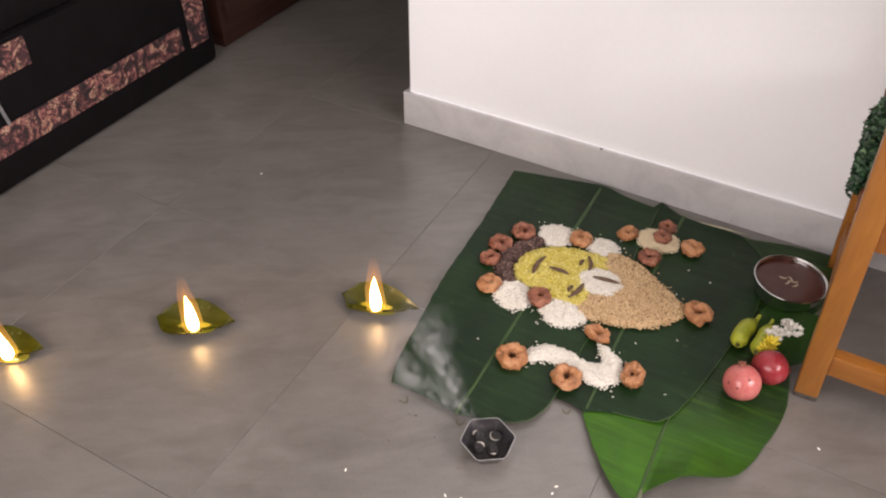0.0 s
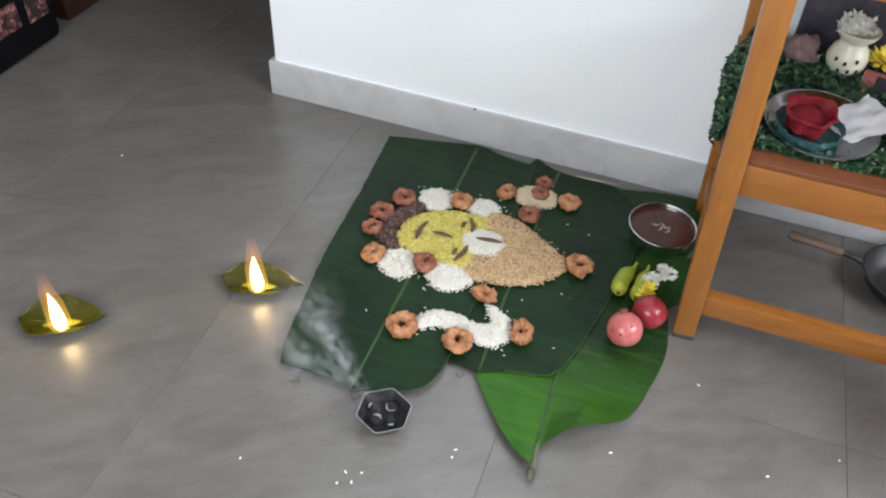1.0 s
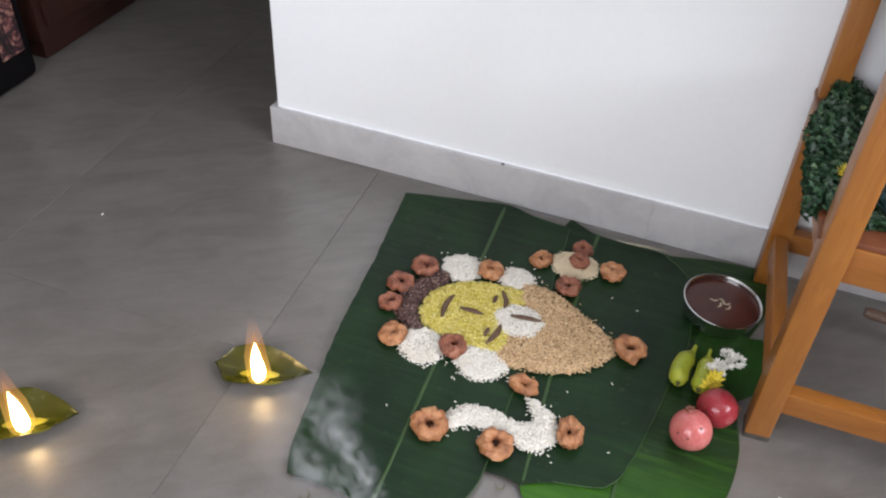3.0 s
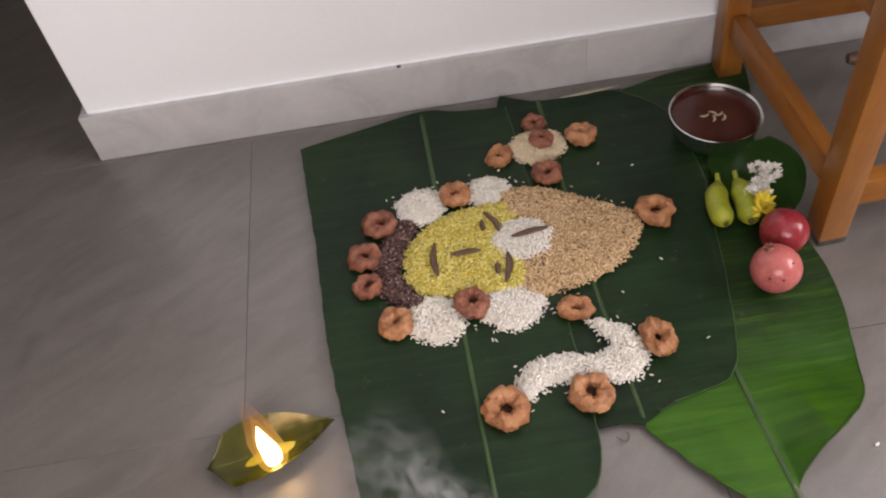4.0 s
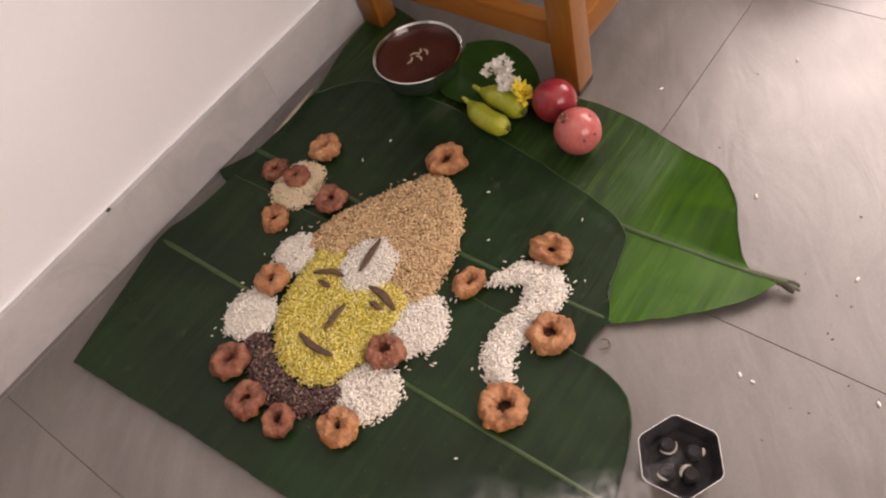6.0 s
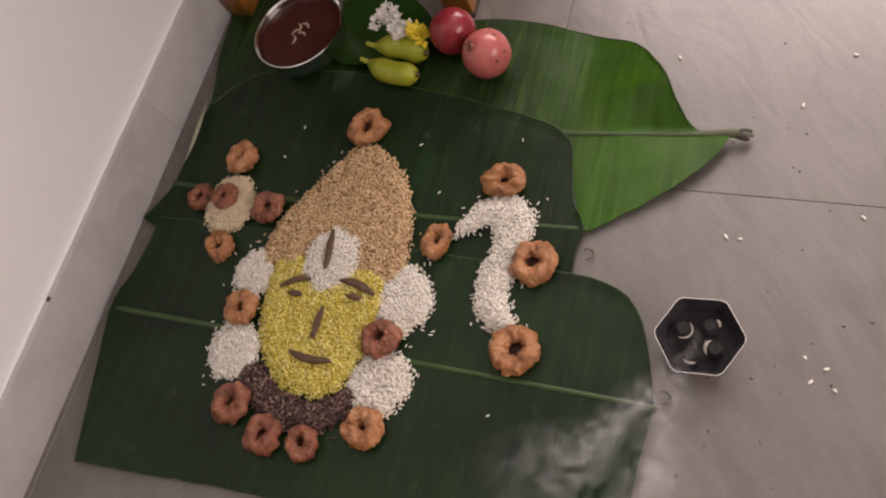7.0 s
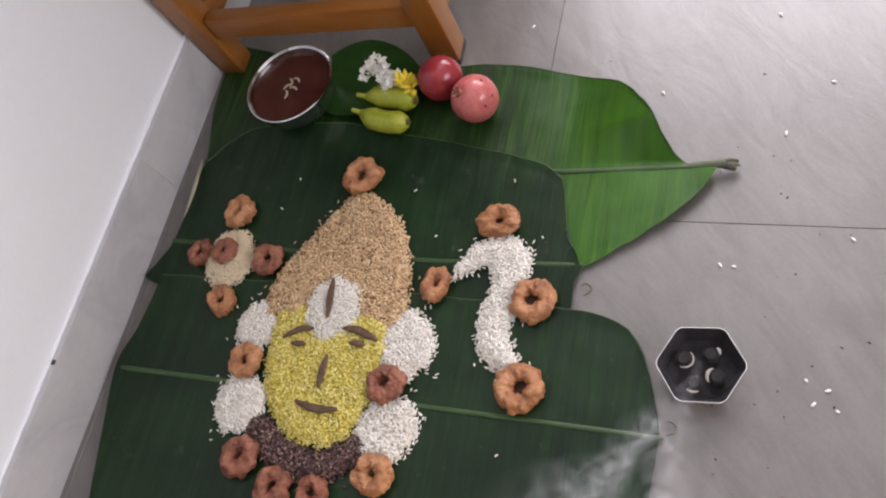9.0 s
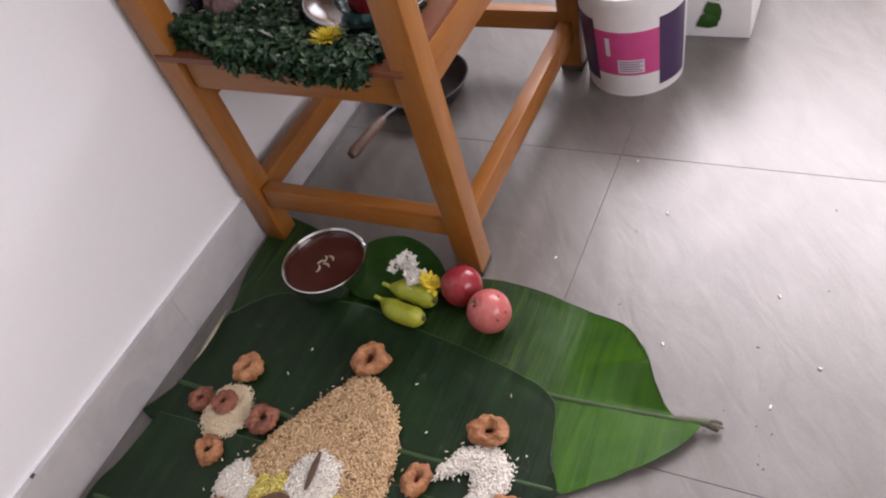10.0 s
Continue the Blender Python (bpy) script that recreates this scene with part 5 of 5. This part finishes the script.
whitebox = thing("white_planter_box", pose(1.955, -0.665, 0.0), "white painted box planter on the floor", "planter box")
part("body", box(-0.10, 0.10, -0.105, 0.125, 0.0005, 0.24, 0.004), "white_box", whitebox)
for k, (y, z, a, s) in enumerate(((-0.045, 0.055, -150, 0.055), (-0.02, 0.085, -60, 0.05), (-0.06, 0.10, 160, 0.05))):
    holder = part("ivy_leaf", lathe([(0, 0), (0.001, 0.0005)], 4), "betel", whitebox, "green ivy leaf")
    holder.data.clear_geometry()
    bm = bmesh.new()
    pts = [(0, 0), (0.3, 0.36), (0.62, 0.30), (1.0, 0.0), (0.62, -0.30), (0.3, -0.36)]
    c = bm.verts.new((0.45 * s, 0, 0.004))
    ring = [bm.verts.new((px * s, py * s, 0.0)) for px, py in pts]
    for i in range(6):
        bm.faces.new((c, ring[i], ring[(i + 1) % 6]))
    bm.to_mesh(holder.data)
    bm.free()
    holder.matrix_local = pose(-0.103, y, z, 90, 0, -90) @ pose(0, 0, 0, 0, 0, a)


# ---- dark divan and cupboard across the room ----
divan = thing("divan", pose(-0.690, 0.032, 0.0), "black upholstered divan with pink flower-print bands", "divan")
part("base", box(-0.85, 0.0, -2.1, 0.0, 0.001, 0.36, 0.025), "black_cloth", divan)
part("mattress", box(-0.84, -0.005, -2.09, -0.005, 0.358, 0.47, 0.04), "black_cloth", divan, "black mattress")
part("print_band", box(-0.004, 0.003, -1.9, -0.135, 0.092, 0.165, 0.002), "floral", divan, "pink flower-print band")
part("print_band", box(-0.004, 0.003, -0.105, -0.03, 0.085, 0.34, 0.002), "floral", divan, "pink flower-print band")
part("print_medallion", box(-0.004, 0.003, -0.98, -0.61, 0.275, 0.345, 0.002), "floral", divan, "large printed flower")
part("piping", tube([(0.004, -0.722, 0.165), (0.004, -0.735, 0.25), (0.004, -0.74, 0.335)], 0.0045, 8), "piping", divan, "grey piping cord")
cupboard = thing("cupboard", pose(-0.705, 0.66, 0.0, 0, 0, 90), "dark red-brown wooden cupboard standing beside the divan", "cupboard")
part("body", box(-0.58, 0.58, 0.0, 0.5, 0.06, 1.9, 0.006), "cupboard", cupboard)
part("plinth", box(-0.56, 0.56, 0.02, 0.48, 0.001, 0.06, 0.002), "cupboard", cupboard)
for x in (-0.285, 0.285):
    door = part("door", box(x - 0.275, x + 0.275, -0.02, -0.001, 0.10, 1.86, 0.005), "cupboard", cupboard)
    part("handle", box(x - 0.24 * (1 if x > 0 else -1) - 0.006, x - 0.24 * (1 if x > 0 else -1) + 0.006, -0.04, -0.021, 0.95, 1.07, 0.004), "steel", door, "steel handle")


# ---- loose grains and crumbs on the floor ----
def puffed(x, y, seed):
    rr = random.Random(seed)
    bm = bmesh.new()
    bmesh.ops.create_uvsphere(bm, u_segments=10, v_segments=7, radius=1)
    bm.transform(pose(0, 0, 0.0015, 0, 0, rr.uniform(0, 180)) @ Matrix.Diagonal((rr.uniform(0.0024, 0.0040), 0.0018, 0.0015, 1)))
    ob = part("puffed_rice_grain", bm, "jasmine")
    ob.location = (x, y, 0)
    return tagged(ob, "single white puffed grain fallen on the floor", "grain", "stray grains on the floor")


for k, (x, y) in enumerate(((1.204, -0.565), (1.074, -0.773), (1.007, -0.932), (1.20, -0.917), (0.684, -0.966), (0.675, -0.988), (0.658, -0.974), (0.653, -0.998), (0.818, -0.866), (0.817, -0.882),
                            (0.481, -1.014), (-0.197, -0.387), (1.085, -0.985), (0.86, -1.01), (1.34, -0.72), (1.46, -0.64))):
    puffed(x, y, k)
crumbs_v, crumbs_f = [], []
rng = np.random.default_rng(9)
for cx, cy, n, sp in ((0.50, -0.90, 26, 0.06), (0.47, -0.86, 12, 0.03), (0.93, -0.91, 10, 0.04), (0.75, -0.95, 22, 0.12), (1.1, -0.95, 14, 0.2), (0.2, -0.9, 8, 0.2)):
    pts = np.stack([rng.normal(cx, sp, n), rng.normal(cy, sp * 0.7, n)], 1)
    shape = octa(n, 0.004, 0.0016, rng) * rng.uniform(0.4, 1.1, n)[:, None, None]
    shape[..., :2] += pts[:, None]
    shape[..., 2] += 0.0009
    for s in shape:
        o = len(crumbs_v)
        crumbs_v += [tuple(v) for v in s]
        crumbs_f += [tuple(o + c for c in f) for f in GRAIN_FACES]
tagged(raw("floor_crumbs", crumbs_v, crumbs_f, "black_rice"), "scattered dark rice crumbs on the floor tiles", "crumbs", kind="stuff")
strays = octa(16, 0.0062, 0.002, rng)
spots = np.stack([rng.uniform(0.46, 1.0, 16), rng.uniform(-0.66, -0.10, 16)], 1)
strays[..., :2] += spots[:, None]
strays[..., 2] += TOP
sv, sf = [], []
for s in strays:
    o = len(sv)
    sv += [tuple(v) for v in s]
    sf += [tuple(o + c for c in f) for f in GRAIN_FACES]
tagged(raw("stray_rice", sv, sf, "white_rice"), "stray white rice grains strewn over the leaves", "grains", kind="stuff")
for k, (x, y, a) in enumerate(((0.775, -0.715, 20), (0.735, -0.712, 100), (0.612, -0.835, 10), (0.50, -0.838, 60))):
    rr = random.Random(k)
    pts = [(x + 0.014 * t * math.cos(radians(a + 60 * t)), y + 0.014 * t * math.sin(radians(a + 60 * t)), 0.0025 + 0.004 * abs(math.sin(3 * t))) for t in np.linspace(-1, 1, 9)]
    tagged(part("leaf_shred", tube(pts, [0.0004, 0.0007, 0.0009, 0.0010, 0.0008, 0.0010, 0.0009, 0.0007, 0.0004], 6), "banana_tip"), "curled shred torn from a banana leaf edge", "leaf shred", "leaf shreds")

strip = [(0.955 - 0.11 * t, -0.038 - 0.012 * math.sin(2.4 * t), 0.013 + 0.006 * math.sin(3.0 * t)) for t in np.linspace(0, 1, 12)]
tagged(part("dry_leaf_strip", tube(strip, [0.0006 + 0.0034 * math.sin(math.pi * t) for t in np.linspace(0.03, 0.97, 12)], 8, flat=0.2), "dry_leaf"), "pale dry strip torn along the banana leaf edge", "leaf strip")


# ---- incense smoke over the cup ----
def smoke_wisp(parent, k):
    """A thin drifting veil, clear towards its edges."""
    rr = random.Random(700 + k)
    nu, nv = 44, 9
    sway, rise, width = rr.uniform(-0.05, 0.05), rr.uniform(0.05, 0.12), rr.uniform(0.06, 0.12)
    verts, uvs = [], []
    for i in range(nu):
        t = i / (nu - 1)
        cx = -0.26 * t ** 0.8 + 0.030 * math.sin(5 * t + k) * t
        cy = (0.12 + 1.6 * sway) * t + 0.028 * math.sin(7 * t + 2.1 * k) * t
        cz = 0.034 + rise * t ** 0.6 + 0.012 * math.sin(6 * t + k)
        turn = 1.3 * math.sin(3 * t + k) + k
        for j in range(nv):
            v = j / (nv - 1) - 0.5
            w = width * (0.12 + t)
            verts.append((cx + v * w * math.cos(turn), cy + v * w * math.sin(turn), max(0.015, cz + 0.4 * v * w)))
            uvs.append((t, v + 0.5))
    faces = [(i * nv + j, (i + 1) * nv + j, (i + 1) * nv + j + 1, i * nv + j + 1) for i in range(nu - 1) for j in range(nv - 1)]
    ob = raw("wisp", verts, faces, "smoke", parent)
    layer = ob.data.uv_layers.new(name="UVMap")
    for loop in ob.data.loops:
        layer.data[loop.index].uv = uvs[loop.vertex_index]
    ob.visible_shadow = False
    return ob


smoke = thing("incense_smoke", pose(0.680, -0.857, 0.0), "thin grey incense smoke drifting from the steel cup", "smoke")
for k in range(8):
    smoke_wisp(smoke, k)

# ---- floor tiles ----
bm = bmesh.new()
h = PITCH / 2 - 0.0004
for z, r in ((-0.006, h), (-0.0004, h), (0.0, h - 0.0003)):
    for sx, sy in ((-1, -1), (1, -1), (1, 1), (-1, 1)):
        bm.verts.new((sx * r, sy * r, z))
bm.verts.ensure_lookup_table()
for k in range(2):
    for j in range(4):
        i = (j + 1) % 4
        bm.faces.new([bm.verts[4 * k + j], bm.verts[4 * k + i], bm.verts[4 * k + 4 + i], bm.verts[4 * k + 4 + j]])
bm.faces.new([bm.verts[8 + j] for j in range(4)])
tile_mesh = bpy.data.meshes.new("tile")
bm.to_mesh(tile_mesh)
bm.free()
tile_mesh.materials.append(MAT["floor"])
for i in range(-6, 6):
    for j in range(-5, 7):
        cx, cy = JX + PITCH * (i + 0.5), JY + PITCH * (j + 0.5)
        if WEST - 0.35 < cx < EAST + 0.35 and SOUTH - 0.35 < cy < NORTH + 0.35:
            tile = new("tile", tile_mesh)
            tile.location = (cx, cy, 0)
            tile.parent = floor
